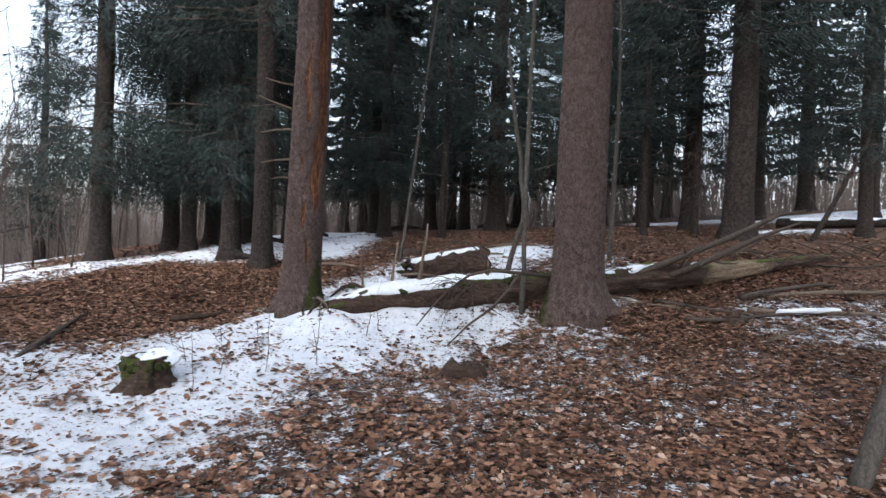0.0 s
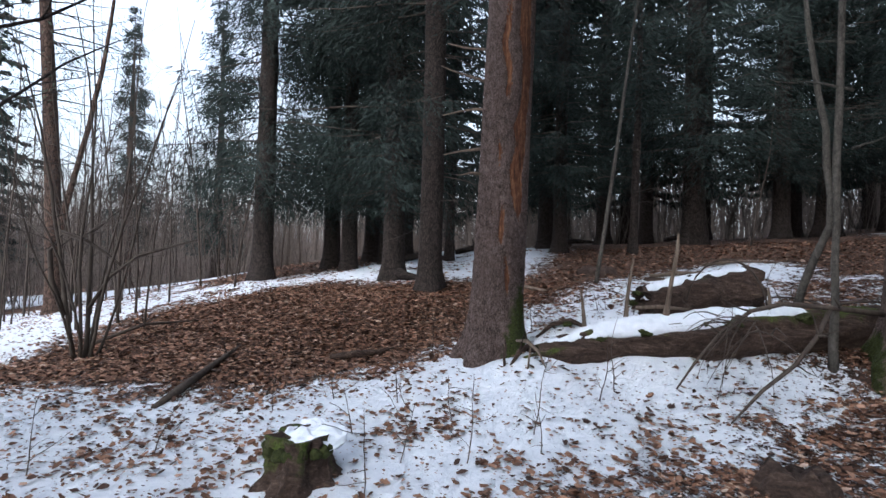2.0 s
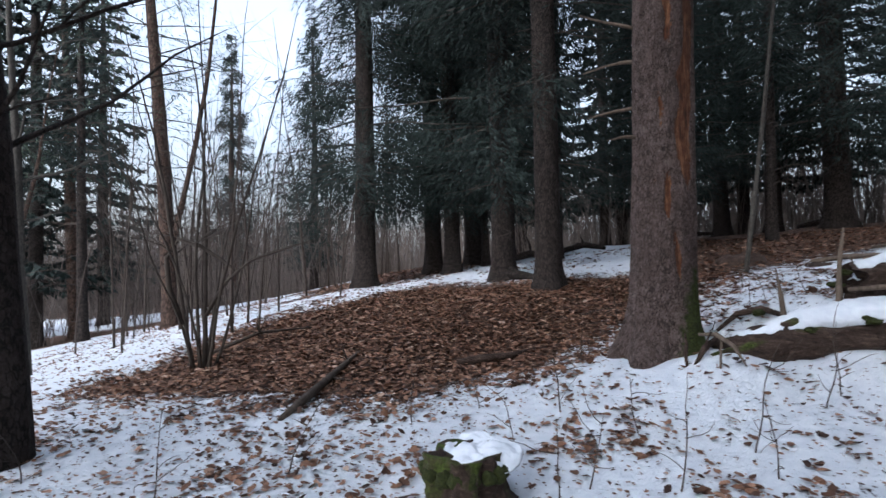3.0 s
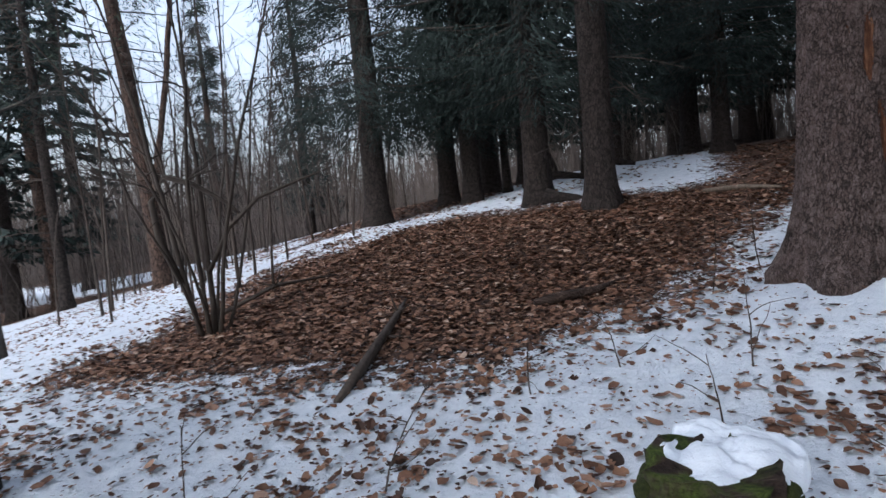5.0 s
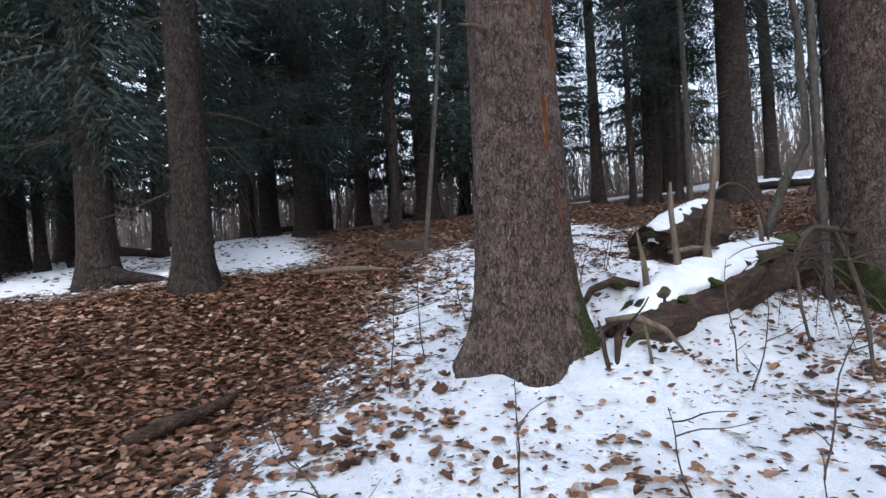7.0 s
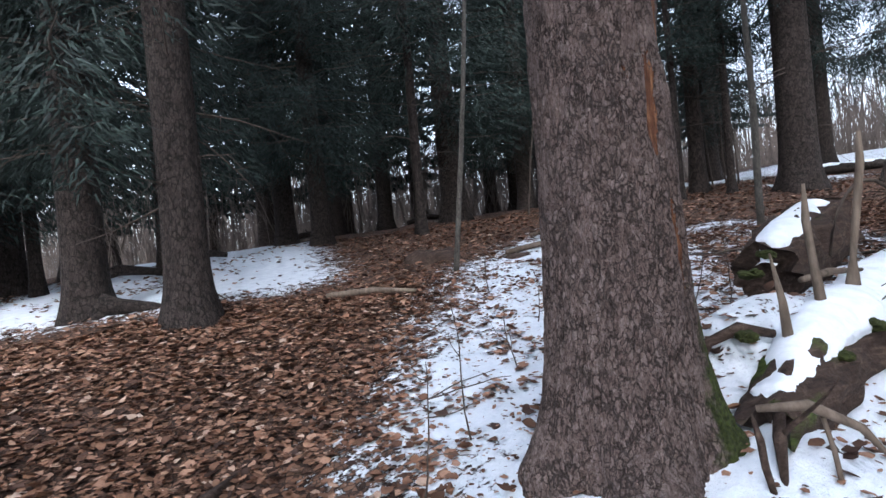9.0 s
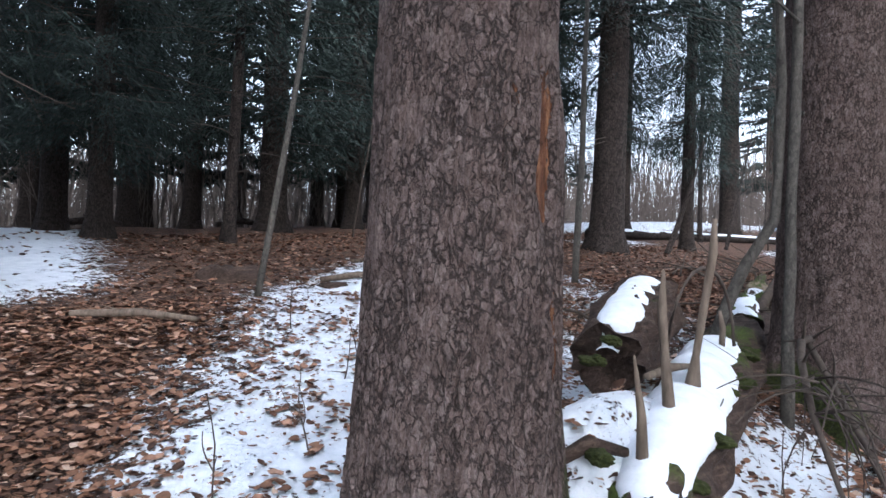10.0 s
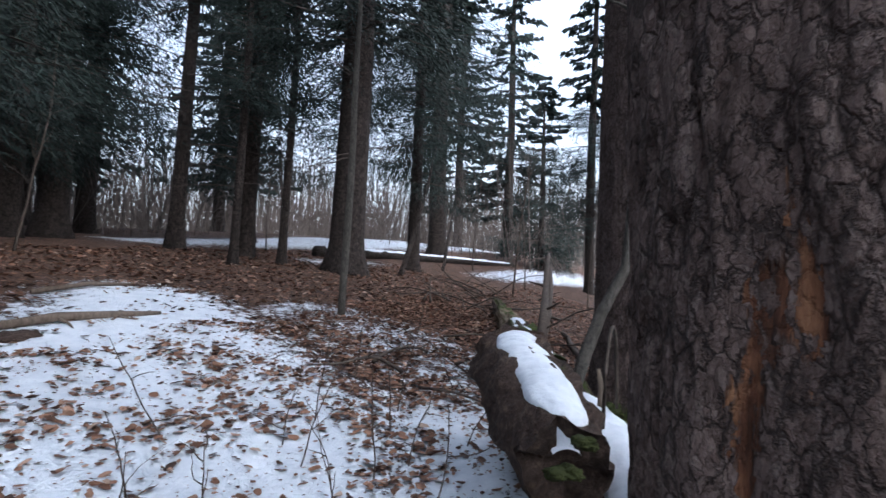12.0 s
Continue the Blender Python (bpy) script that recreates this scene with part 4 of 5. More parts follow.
def stick(name, pts, radii, material, label, category="branch", sides=7, twigs=0, seed=1, wob=0.3):
    g = random.Random(seed)
    s = Shape().tube(pts, radii, sides, wob=wob)
    for k in range(twigs):
        i = g.randrange(1, len(pts) - 1)
        s.tube(*limb(g, pts[i], (g.uniform(-1, 1), g.uniform(-1, 1), g.uniform(-0.3, 0.8)), g.uniform(0.15, 0.5), radii[i] * 0.5, 5, 0.0, 0.2), 4)
    return tagged(s.done(name, material), label, category)


# spikes of snapped limbs on the log
stick("limb_stub", [(-0.78, 8.78, 1.0), (-0.76, 8.82, 1.3), (-0.73, 8.86, 1.5), (-0.7, 8.88, 1.7)], [0.03, 0.02, 0.018, 0.008], DEADWOOD, "snapped grey limb standing out of the log", "limb stub", 9, wob=0.7)
stick("limb_stub", [(-0.36, 8.9, 1.05), (-0.34, 8.9, 1.25), (-0.3, 8.88, 1.55), (-0.26, 8.86, 1.8), (-0.25, 8.86, 1.98)], [0.04, 0.022, 0.02, 0.019, 0.012], DEADWOOD, "taller snapped limb standing out of the log", "limb stub", 9, wob=0.7)
stick("limb_stub", [(-1.2, 8.64, 0.92), (-1.22, 8.64, 1.12), (-1.25, 8.66, 1.36)], [0.026, 0.019, 0.005], DEADWOOD, "short pointed stub on the log", "limb stub", 8)
stick("limb_stub", [(0.75, 9.3, 1.1), (0.76, 9.3, 1.3), (0.75, 9.32, 1.42)], [0.025, 0.02, 0.01], DEADWOOD, "small stub on the log", "limb stub")
stick("dead_branch", [(-0.66, 8.98, 1.16), (-0.4, 9.0, 1.18), (-0.1, 9.02, 1.16)], [0.02, 0.024, 0.012], DEADWOOD, "short bare branch lying on the snow", "branch")

# torn end of the log by the trunk
stick("splinter", [(-1.74, 8.26, 0.8), (-1.84, 8.18, 0.72), (-1.93, 8.1, gzf(-1.93, 8.1) + 0.01)], [0.02, 0.024, 0.012], ROTTEN, "dark splintered root end leaning into the snow", "branch", 9, seed=3, twigs=1)
stick("splinter", [(-1.62, 8.18, 0.64), (-1.61, 8.14, 0.58), (-1.6, 8.12, 0.5)], [0.035, 0.048, 0.052], ROTTEN, "broken brown butt of a rotten limb", "branch", 11)
stick("splinter", [(-1.88, 8.24, 0.82), (-1.76, 8.12, 0.84), (-1.64, 8.02, 0.76), (-1.56, 7.95, 0.62)], [0.014, 0.022, 0.016, 0.005], DEADWOOD, "pale curled root at the log's end", "branch", 9)
stick("splinter", [(-1.72, 8.1, 0.8), (-1.73, 8.06, 0.68), (-1.74, 8.03, 0.55)], [0.009, 0.011, 0.009], DEADWOOD, "pale upright splinter under the log's end", "branch")
stick("splinter", [(-1.99, 8.16, 0.84), (-1.98, 8.14, 0.75), (-1.99, 8.12, 0.66), (-1.98, 8.1, 0.56)], [0.005, 0.014, 0.015, 0.012], ROTTEN, "reddish strip of bark standing in the snow", "branch", 9)
stick("splinter", [(-1.72, 8.74, 0.8), (-1.55, 8.8, 0.95), (-1.36, 8.78, 1.0), (-1.22, 8.7, 0.96)], [0.015, 0.028, 0.035, 0.02], ROTTEN, "crooked mossy root piece in the snow", "branch", 10, twigs=1)
for k, (x, y, z, s) in enumerate(((-0.6, 8.64, 0.93, 0.11), (-1.02, 8.5, 0.86, 0.08), (0.02, 8.9, 1.02, 0.08), (0.32, 8.98, 1.04, 0.13), (1.1, 9.28, 1.1, 0.14), (-1.4, 8.7, 0.97, 0.08), (-0.62, 9.2, 1.31, 0.08), (-0.68, 9.28, 1.2, 0.1))):
    bm = bmesh.new()
    bmesh.ops.create_icosphere(bm, subdivisions=4, radius=s * 0.6)
    for v in bm.verts:
        v.co *= 1 + 0.9 * noise.noise(v.co * 14 + Vector((k, 0, 0))) + 0.3 * noise.noise(v.co * 55) + 0.2 * noise.noise(v.co * 120)
        v.co.z *= 0.5
    me = bpy.data.meshes.new("moss_clump")
    for f in bm.faces:
        f.smooth = True
    bm.to_mesh(me)
    me.materials.append(MOSS)
    ob = new("moss_clump", me)
    ob.location = (x, y, z)
    tagged(ob, "cushion of green moss on the log", "moss", "moss on the log")

# dead boughs tangled against the second trunk
g = random.Random(30)
stick("dead_bough", [(1.75, 9.1, 1.2), (1.3, 8.95, 1.24), (0.75, 8.8, 1.28), (0.42, 8.68, 1.2), (0.1, 8.5, 0.98), (-0.15, 8.3, 0.72), (-0.35, 8.1, 0.48)], [0.03, 0.028, 0.025, 0.021, 0.017, 0.013, 0.008], TWIG, "long dead bough hung before the log", twigs=7, seed=31)
stick("dead_bough", [(1.2, 8.92, 1.22), (1.02, 8.7, 0.98), (0.75, 8.45, 0.72), (0.4, 8.2, 0.5), (0.1, 8.0, gzf(0.1, 8.0) + 0.02)], [0.022, 0.023, 0.021, 0.017, 0.009], TWIG, "grey dead bough slanting to the ground", twigs=5, seed=32)
for k in range(18):
    x0, y0 = 0.05 + 0.09 * (k % 6) + g.uniform(-0.15, 0.2), 8.5 + g.uniform(-0.1, 0.15)
    w = g.uniform(2.2, 5.2)
    pts, rad = limb(g, (x0, y0, 1.15 - 0.01 * k), (math.cos(w) * 0.6, math.sin(w) * 0.6, g.uniform(-0.4, 0.5)), g.uniform(0.5, 0.9), 0.008, 8, 0.14, 0.12)
    pts = [Vector((p.x, p.y, max(p.z, gzf(p.x, p.y) + 0.01))) for p in pts]
    stick("dead_twig", pts, rad, TWIG, "drooping dead twig in the tangle", "twig", 5, 2, k + 200, 0.0)
pts = [(0.3 + 0.42 * math.cos(a), 9.2, 1.1 + 0.62 * math.sin(a)) for a in np.linspace(0.15, 2.9, 12)]
stick("bent_twig", pts, [0.012] * 8 + [0.01] * 4, TWIG, "thin twig bent in an arch over the log", "twig", 5)

# two leaning poles and litter of branches by the rotten end
stick("dead_pole", [on(3.6, 10.3, 0.4), on(4.5, 10.45, 0.75), on(5.3, 10.6, 0.95), on(6.4, 10.8, 1.35), on(7.0, 10.9, 1.42)], [0.06, 0.055, 0.05, 0.04, 0.015], TWIG, "bare dead pole leaning up off the log", "branch", 9, 3, 41)
stick("dead_pole", [on(4.2, 10.4, 0.35), on(5.0, 10.5, 0.62), on(5.9, 10.65, 0.95), on(6.9, 10.85, 1.2)], [0.055, 0.055, 0.045, 0.02], TWIG, "second bare pole leaning beside the first", "branch", 9, 2, 42)
for k, (x, y, w, L, r) in enumerate(((5.0, 9.0, 0.15, 2.4, 0.04), (6.2, 9.2, -0.1, 2.2, 0.05), (4.4, 9.5, -0.5, 1.5, 0.035), (7.3, 10.2, 0.1, 3.0, 0.05), (6.4, 10.4, 0.3, 2.2, 0.06), (5.2, 8.3, 0.6, 1.4, 0.025),
                                     (6.4, 7.4, -0.25, 1.6, 0.025), (3.4, 9.7, -0.4, 1.3, 0.03), (8.2, 9.4, 0.5, 2.0, 0.04), (3.2, 7.2, 1.1, 0.9, 0.014))):
    h = random.Random(k)
    pts = []
    for i in range(7):
        u = i / 6
        px, py = x + L * (u - 0.5) * math.cos(w) + h.uniform(-0.04, 0.04), y + L * (u - 0.5) * math.sin(w) + h.uniform(-0.04, 0.04)
        pts.append(on(px, py, r * 0.8 + h.uniform(0, 0.03)))
    stick("fallen_branch", pts, [r * (1 - 0.5 * i / 6) for i in range(7)], DEADWOOD if k % 2 else TWIG, "fallen dead branch on the leaf litter", "branch", 7, 3, k + 60)["group"] = "fallen branches"
snow_cap([on(5.4, 9.14, 0.05), on(6.6, 9.2, 0.06)], [0.05, 0.05], 4.0, 1.2, 0.03, 0.2, "snow caught on a fallen branch")

# brush heap against the second trunk and beyond the log
g = random.Random(52)
for k in range(46):
    x, y = g.choice(((7.5, 12.2), (9.5, 13.0), (3.3, 10.9), (6.5, 12.4), (11, 12.0), (2.9, 10.5)))
    x, y = x + g.uniform(-1.2, 1.2), y + g.uniform(-0.5, 0.9)
    w = g.uniform(0, 6.28)
    pts, rad = limb(g, on(x, y, 0.05), (math.cos(w), math.sin(w), g.uniform(0.05, 0.7)), g.uniform(0.8, 2.2), g.uniform(0.008, 0.025), 7, 0.05, 0.18)
    pts = [Vector((p.x, p.y, max(p.z, gzf(p.x, p.y) + 0.01))) for p in pts]
    stick("brushwood", pts, rad, TWIG, "bare brushwood heaped beside the log", "branch", 5, 3, k, 0.0)["group"] = "brushwood"


# ---- stump, lumps, sticks on the floor ----
def stump():
    x, y = -3.2, 6.16
    thing = empty("tree_stump", x, y)
    n, rows = 56, 22
    verts, mos, faces = [], [], []
    for j in range(rows):
        u = j / (rows - 1)
        z = -0.12 + 0.46 * u
        for k in range(n):
            w = 2 * math.pi * k / n
            q = Vector((math.cos(w) * 2, math.sin(w) * 2, z * 3))
            r = (0.205 + 0.11 * math.exp(-max(z, 0) / 0.1) + 0.03 * math.sin(5 * w + 1)) * (1 + 0.32 * noise.noise(q * 1.4) + 0.16 * noise.noise(q * 4) + 0.06 * noise.noise(q * 11))
            top = 0.02 * noise.noise(Vector((math.cos(w) * 3, math.sin(w) * 3, 7))) * u
            verts.append((r * math.cos(w) * (1 - 0.06 * u), r * math.sin(w) * 1.05, z + top))
            mos.append(min(1.0, 0.05 + 0.75 * u) * (0.6 + 0.6 * noise.noise(q)))
    for j in range(rows - 1):
        for k in range(n):
            faces.append((j * n + k, j * n + (k + 1) % n, (j + 1) * n + (k + 1) % n, (j + 1) * n + k))
    verts.append((0, 0, 0.27))
    mos.append(0.5)
    faces += [((rows - 1) * n + k, (rows - 1) * n + (k + 1) % n, len(verts) - 1) for k in range(n)]
    link_mesh("body", verts, faces, ROTTEN, attrs={"moss": mos, "scar": [0.0] * len(verts)}, parent=thing)
    bm = bmesh.new()
    bmesh.ops.create_uvsphere(bm, u_segments=64, v_segments=32, radius=0.22)
    for v in bm.verts:
        v.co.z = v.co.z * 0.3 + 0.285 + 0.22 * v.co.y + 0.04 * noise.noise(v.co * 8) + 0.02 * noise.noise(v.co * 18) + 0.012 * noise.noise(v.co * 30)
        v.co.x = v.co.x * (1.12 + 0.35 * noise.noise(v.co * 5)) + 0.03
        v.co.y = v.co.y * (1 + 0.25 * noise.noise(v.co * 5 + Vector((3, 0, 0)))) + 0.09
    for f in bm.faces:
        f.smooth = True
    me = bpy.data.meshes.new("snow_top")
    bm.to_mesh(me)
    me.materials.append(SNOW)
    cap = new("snow_top", me)
    cap.parent = thing
    cap["label"] = "rounded cap of snow"
    h = random.Random(6)
    for k in range(16):
        w = -2.9 + 0.38 * k + h.uniform(-0.15, 0.15)
        bm = bmesh.new()
        bmesh.ops.create_icosphere(bm, subdivisions=3, radius=h.uniform(0.03, 0.055))
        for v in bm.verts:
            v.co *= 1 + 0.35 * noise.noise(v.co * 30 + Vector((k, 0, 0))) + 0.12 * noise.noise(v.co * 90)
            v.co += Vector((0.22 * math.cos(w), 0.23 * math.sin(w), 0.24))
        for f in bm.faces:
            f.smooth = True
        me = bpy.data.meshes.new("moss_tuft")
        bm.to_mesh(me)
        me.materials.append(MOSS)
        tuft = new("moss_tuft", me)
        tuft.parent = thing
    return place(thing, x, y, label="mossy rotten stump capped with snow", category="stump")


stump()
for x, y, s, flat, mat, label in ((0.3, 6.95, 0.25, 0.9, ROTTEN, "small mossy rotten stump in the litter"), (4.6, 8.9, 0.18, 0.8, ROTTEN, "low decayed stump among branches"), (-0.95, 14.6, 0.4, 0.45, ROTTEN, "dark hollow stump in the litter"), (0.1, 14.0, 0.22, 0.4, ROTTEN, "low brown stump in the litter")):
    n, rows = 28, 9
    verts, faces = [], []
    for j in range(rows):
        u = j / (rows - 1)
        for k in range(n):
            w = 2 * math.pi * k / n
            r = s * (1.15 - 0.4 * u * u) * (1 + 0.3 * noise.noise(Vector((math.cos(w) * 2 + x, math.sin(w) * 2, u))))
            verts.append((r * math.cos(w), r * math.sin(w) * 0.8, -0.05 + u * s * flat * (1 + 0.5 * noise.noise(Vector((math.cos(w) * 2, math.sin(w) * 2, y))))))
    for j in range(rows - 1):
        for k in range(n):
            faces.append((j * n + k, j * n + (k + 1) % n, (j + 1) * n + (k + 1) % n, (j + 1) * n + k))
    verts.append((0, 0, s * flat * 0.55))
    faces += [((rows - 1) * n + k, (rows - 1) * n + (k + 1) % n, len(verts) - 1) for k in range(n)]
    ob = link_mesh("low_stump", verts, faces, mat, attrs={"moss": [0.25] * len(verts), "scar": [0.0] * len(verts)})
    place(ob, x, y, label=label, category="stump")

stick("fallen_branch", [on(-5.42, 7.22, 0.03), on(-5.5, 7.7, 0.06), on(-5.62, 8.3, 0.07), on(-5.75, 8.9, 0.05), on(-5.9, 9.4, 0.03)], [0.03, 0.045, 0.04, 0.032, 0.012], TWIG, "dark fallen stick half on snow, half on leaves", twigs=3, seed=81)
stick("fallen_branch", [on(-4.55, 9.45, 0.04), on(-4.3, 9.62, 0.07), on(-4.0, 9.85, 0.06), on(-3.8, 10.1, 0.02)], [0.04, 0.055, 0.045, 0.02], ROTTEN, "short mossy branch piece on dry leaves", twigs=1, seed=82)
stick("fallen_branch", [on(-2.8, 13.2, 0.04), on(-2.3, 12.95, 0.07), on(-1.9, 12.6, 0.05)], [0.035, 0.04, 0.02], DEADWOOD, "pale broken branch lying in the litter", twigs=2, seed=83)
stick("fallen_branch", [on(0.0, 14.2, 0.04), on(0.5, 14.1, 0.07), on(1.0, 14.0, 0.05), on(1.5, 13.95, 0.05)], [0.04, 0.045, 0.04, 0.02], DEADWOOD, "pale broken branch lying on the snow", twigs=2, seed=84)
stick("fallen_branch", [on(1.2, 15.6, 0.03), on(1.9, 15.6, 0.06), on(2.6, 15.5, 0.03)], [0.03, 0.03, 0.02], DEADWOOD, "thin branch at the snow's far edge", twigs=1, seed=85)
stick("fallen_branch", [on(-8.3, 9.2, 0.05), on(-7.8, 9.7, 0.2), on(-7.3, 10.3, 0.12)], [0.03, 0.025, 0.01], TWIG, "dead branch beside the hazel", twigs=6, seed=86)
stick("fallen_log", [on(11.0, 18.6, 0.16), on(14.0, 17.9, 0.14), on(18.0, 16.6, 0.1), on(22, 15.4, 0.07)], [0.17, 0.15, 0.12, 0.08], BARK_SHADED, "distant fallen trunk under a line of snow", "log", 12, 0, 87)
snow_cap([on(11.0, 18.6, 0.16), on(14.0, 17.9, 0.14), on(18.0, 16.6, 0.1), on(22, 15.4, 0.07)], [0.17, 0.15, 0.12, 0.08], 3.0, 1.0, 0.03, 0.0, "unbroken line of snow on a fallen trunk")
for x, y, L in ((-6.5, 17.5, 1.6), (-5.2, 19.5, 1.2), (-2.5, 24.0, 1.5), (1.5, 24.5, 1.6)):
    stick("fallen_branch", [on(x, y, 0.1), on(x + L * 0.5, y + 0.2, 0.22), on(x + L, y + 0.1, 0.1)], [0.08, 0.1, 0.05], BARK_SHADED, "dark branch lying on the far snow", twigs=3, seed=int(L * 10))


# ---- small twigs growing through the snow ----
g = random.Random(90)
SHOOTS = [(-2.3, 7.2), (-2.62, 6.0), (-2.05, 6.6), (-2.55, 6.5), (-1.5, 6.9), (-2.9, 7.5), (-1.05, 8.0), (-0.9, 8.2), (-1.6, 7.2), (-0.2, 10.9), (0.0, 10.5), (-1.0, 11.3), (0.25, 10.4), (0.75, 10.2), (-1.25, 11.1),
          (-0.9, 10.9), (-0.1, 11.1), (-0.5, 11.6), (0.4, 11.2), (0.6, 10.7), (1.1, 10.9), (-0.4, 10.5), (-3.6, 7.6), (-4.1, 7.3), (-2.6, 9.4), (-3.0, 9.0), (-4.6, 6.3), (-5.2, 5.7), (-1.2, 12.2), (1.6, 11.6), (-3.1, 6.9), (-6.4, 5.6), (3.9, 9.2), (5.6, 9.9), (-0.7, 9.9), (-1.9, 10.2)]
for k, (x, y) in enumerate(SHOOTS):
    s = Shape()
    tall = g.uniform(0.35, 0.85)
    pts, rad = limb(g, on(x, y, -0.03), (g.uniform(-0.25, 0.25), g.uniform(-0.25, 0.25), 1), tall, 0.006, 8, 0.0, 0.16, 0.3)
    s.tube(pts, rad, 5, cap=False)
    for j in range(g.randrange(2, 6)):
        i = g.randrange(2, 8)
        s.tube(*limb(g, pts[i], (g.uniform(-1, 1), g.uniform(-1, 1), g.uniform(0.0, 0.7)), g.uniform(0.1, 0.4), 0.0035, 6, 0, 0.25, 0.4), 4, cap=False)
    tagged(s.done("bare_shoot", TWIG), "thin dark shoot poking out of the snow", "shoot", "shoots in the snow")


# ---- fallen leaves ----
def leaf_outline(kind):
    """Half of a lobed or oval leaf, 1 long: rim points along a midrib."""
    n = 9
    out = []
    for i in range(n + 1):
        u = i / n
        w = 0.4 * math.sin(math.pi * min(u * 1.02 + 0.02, 1)) ** 0.8
        if kind:
            w *= 0.62 + 0.55 * abs(math.sin(2.6 * math.pi * u + 0.4))
        out.append((u, w))
    return out


def lumps(x, y, size, seed):
    """Smooth random values, 0 to 1, in patches of about the given size."""
    table = np.random.default_rng(seed).random((97, 97))
    u, v = x / size + 300, y / size + 300
    i, j = np.floor(u).astype(int), np.floor(v).astype(int)
    fu, fv = u - i, v - j
    fu, fv = fu * fu * (3 - 2 * fu), fv * fv * (3 - 2 * fv)
    pick = lambda p, q: table[p % 97, q % 97]
    return (pick(i, j) * (1 - fu) + pick(i + 1, j) * fu) * (1 - fv) + (pick(i, j + 1) * (1 - fu) + pick(i + 1, j + 1) * fu) * fv


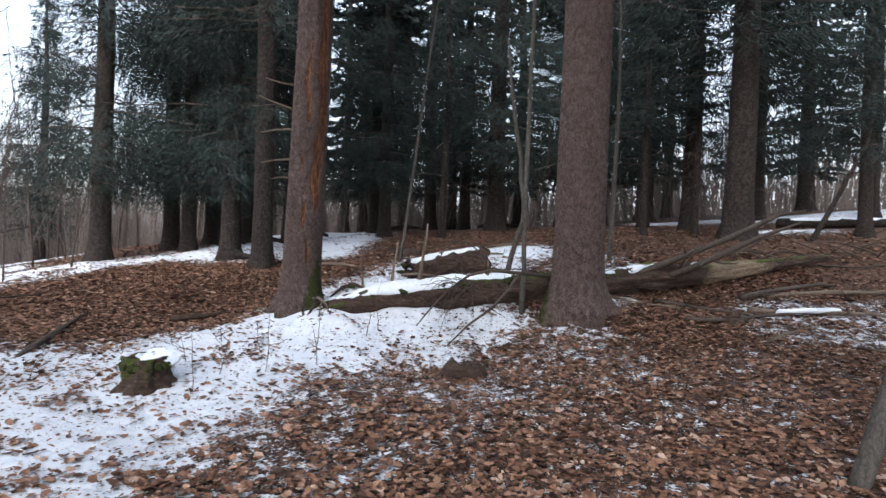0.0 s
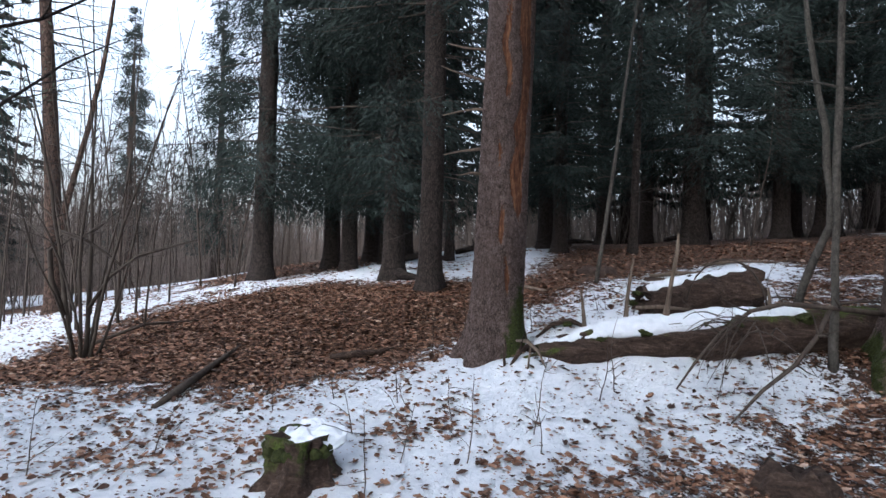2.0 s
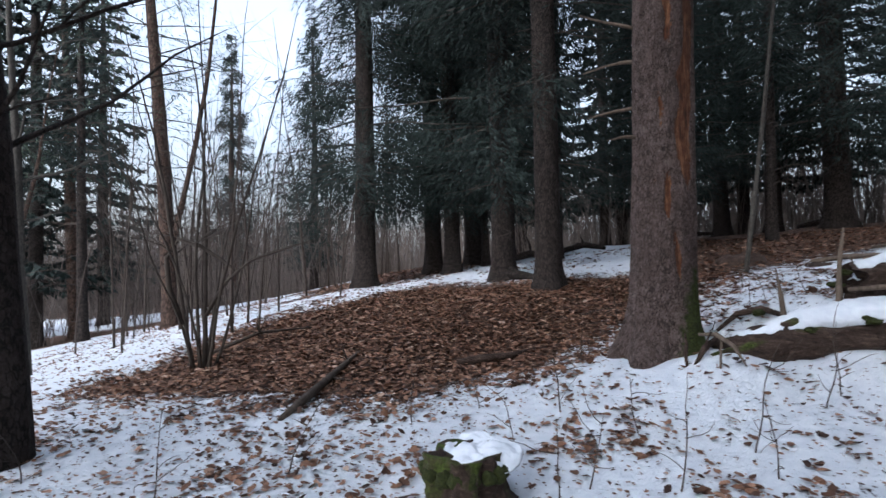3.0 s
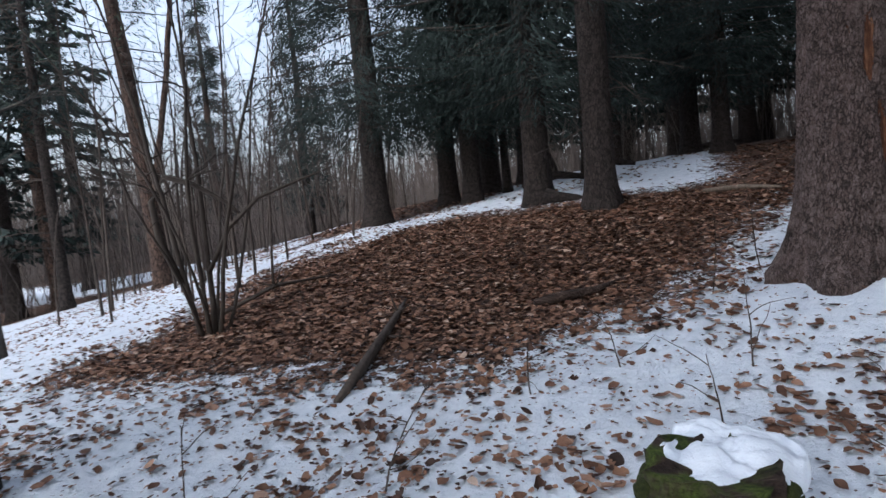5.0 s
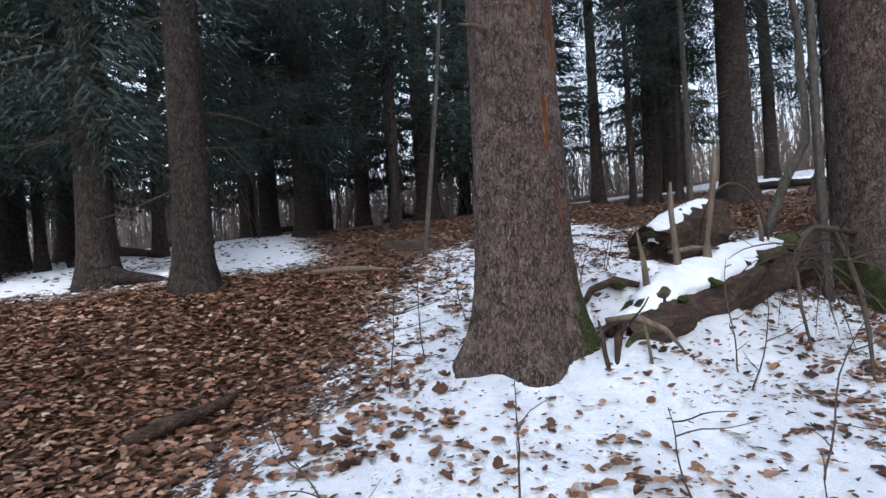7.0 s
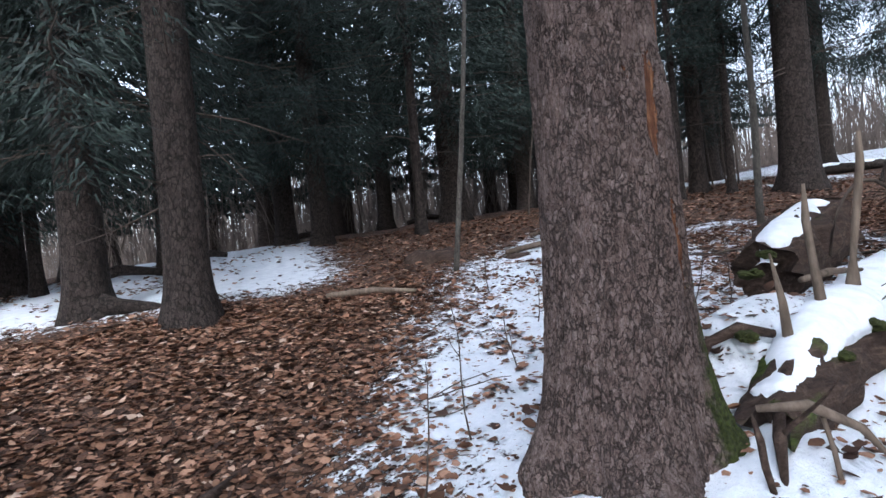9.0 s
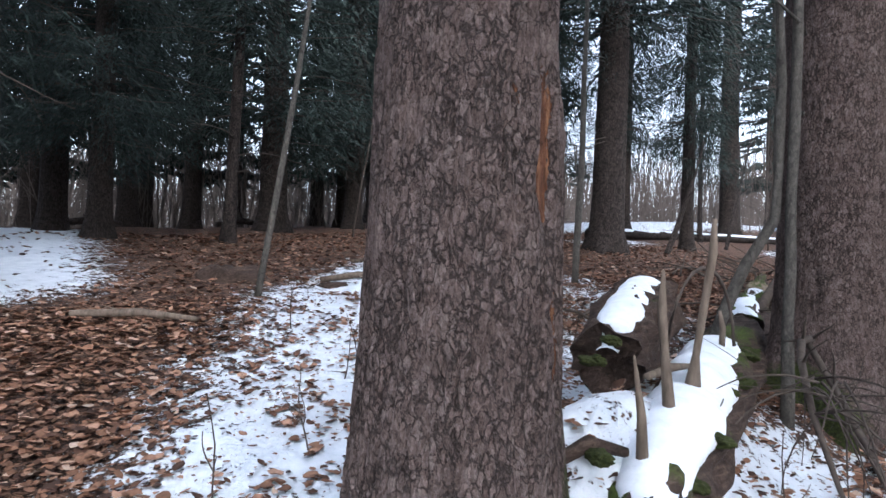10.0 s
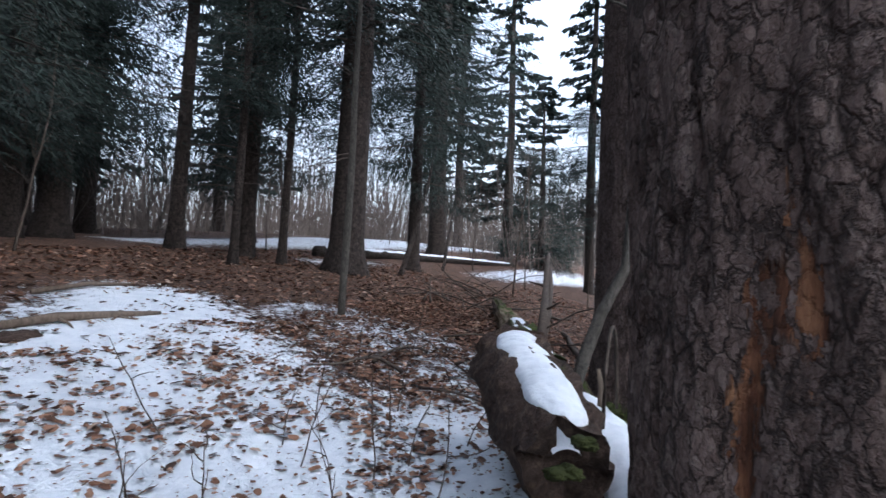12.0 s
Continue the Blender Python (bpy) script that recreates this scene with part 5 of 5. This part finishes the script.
def leaf_litter():
    """Dry leaves: a carpet on the bare floor, drifts and single ones on the snow, crumbs between."""
    r = np.random.default_rng(33)
    n = 168000
    x = np.concatenate([r.uniform(-9.5, 7.5, n), r.uniform(-16, 12, 24000), r.uniform(7.5, 14, 9000)])
    y = np.concatenate([r.uniform(1.2, 13.5, n), r.uniform(12.5, 20, 24000), r.uniform(5, 13, 9000)])
    cover = snow_cover(x, y)
    heap = 0.5 * lumps(x, y, 0.55, 1) + 0.5 * lumps(x, y, 0.17, 2)
    few = 0.05 + 0.5 * np.clip((heap - 0.52) / 0.22, 0, 1)
    bare = np.clip((0.66 - cover + 0.45 * (lumps(x, y, 0.3, 3) - 0.5)) / 0.3, 0, 1) ** 1.3
    chance = np.maximum(few, bare)
    ok = r.random(len(x)) < chance
    x, y, cover = x[ok], y[ok], cover[ok]
    bits = 52000
    bx = np.append(r.uniform(-7.5, 2.5, bits - 14000), r.uniform(-17, -7, 14000))
    by = np.append(r.uniform(3.0, 13.5, bits - 14000), r.uniform(5, 16, 14000))
    bc = snow_cover(bx, by)
    keep = (bc > 0.5) & (r.random(bits) < 0.25 + 0.75 * lumps(bx, by, 0.4, 4))
    x, y, cover = np.append(x, bx[keep]), np.append(y, by[keep]), np.append(cover, bc[keep])
    whole, m = len(cover) - int(keep.sum()), len(x)
    size = r.uniform(0.034, 0.088, m) * np.where(y > 13.5, 1.2, 1.0)
    size[whole:] = r.uniform(0.008, 0.04, m - whole) * np.where(x[whole:] < -7, 1.8, 1.0)
    yaw, tilt, curl = r.uniform(0, 6.283, m), r.normal(0, 0.2, m), r.uniform(0.0, 0.6, m) * r.choice([1, 1, -0.6], m)
    roll = r.normal(0, 0.22, m)
    u = np.array([0, 0.3, 0.62, 1.0, 0.12, 0.5, 0.8, 0.12, 0.5, 0.8])
    v = np.array([0, 0.0, 0.0, 0, 0.26, 0.38, 0.22, -0.26, -0.38, -0.22])
    k = len(u)
    lx = (u - 0.5)[None] + r.normal(0, 0.05, (m, k))
    ly = v[None] * r.uniform(0.55, 1.3, (m, k))
    lz = curl[:, None] * (np.abs(v)[None] * 0.9 + (u - 0.5)[None] ** 2 * 0.7) + r.normal(0, 0.04, (m, k))
    cz, sz = np.cos(yaw)[:, None], np.sin(yaw)[:, None]
    zz = lz + lx * np.sin(tilt)[:, None] + ly * np.sin(roll)[:, None]
    px = (lx * cz - ly * sz) * size[:, None] + x[:, None]
    py = (lx * sz + ly * cz) * size[:, None] + y[:, None]
    pz = zz * size[:, None] + (gz(x, y) + 0.014 + 0.035 * np.clip(cover * 2 - 0.8, 0, 1) + np.where(cover > 0.5, 0, r.uniform(0, 0.022, m)))[:, None]
    base = (np.arange(m) * k)[:, None]
    tris = np.array([[0, 4, 1], [1, 4, 5], [1, 5, 2], [2, 5, 6], [2, 6, 3], [0, 1, 7], [1, 8, 7], [1, 2, 8], [2, 9, 8], [2, 3, 9]])
    faces = (base[:, :, None] + tris[None]).reshape(-1, 3)
    ob = link_mesh("leaf_litter", np.stack([px, py, pz], -1).reshape(-1, 3), faces, LEAF, smooth=False)
    tagged(ob, "dry curled brown leaves strewn over floor and snow", "leaves", kind="stuff")


leaf_litter()


def leaf_mesh(kind, curl):
    rim = leaf_outline(kind)
    verts, faces = [], []
    for u, w in rim:
        z = curl * (u - 0.5) ** 2
        verts += [(u - 0.5, 0, z), (u - 0.5, w, z + curl * w * 0.9), (u - 0.5, -w, z + curl * w * 0.7)]
    for i in range(len(rim) - 1):
        a, b = 3 * i, 3 * i + 3
        faces += [(a, b, b + 1, a + 1), (a, a + 2, b + 2, b)]
    me = bpy.data.meshes.new("leaf")
    me.from_pydata(verts, [], faces)
    me.materials.append(LEAF_ONE)
    return me


LEAVES = [leaf_mesh(k % 2, 0.25 + 0.25 * k) for k in range(4)]
r = np.random.default_rng(77)
count = 0
heaps = [(r.uniform(-5.5, 0.5), r.uniform(5.0, 9.0)) for k in range(34)]
while count < 290:
    x, y = r.uniform(-6.0, 2.0), r.uniform(5.2, 12.5)
    if count % 2:
        hx, hy = heaps[int(r.integers(34))]
        x, y = hx + r.normal(0, 0.16), hy + r.normal(0, 0.13)
    if float(snow_cover(np.array(x), np.array(y))) < 0.55 or math.hypot(x + 3.2, y - 6.16) < 0.45 or math.hypot(x + 2.18, y - 8.63) < 0.45:
        continue
    ob = new("leaf", LEAVES[count % 4])
    ob.parent = ground
    ob.location = (x, y, gzf(x, y) + 0.045)
    ob.rotation_euler = (r.normal(0, 0.35), r.normal(0, 0.35), r.uniform(0, 6.28))
    s = r.uniform(0.04, 0.095)
    ob.scale = (s, s, s)
    count += 1
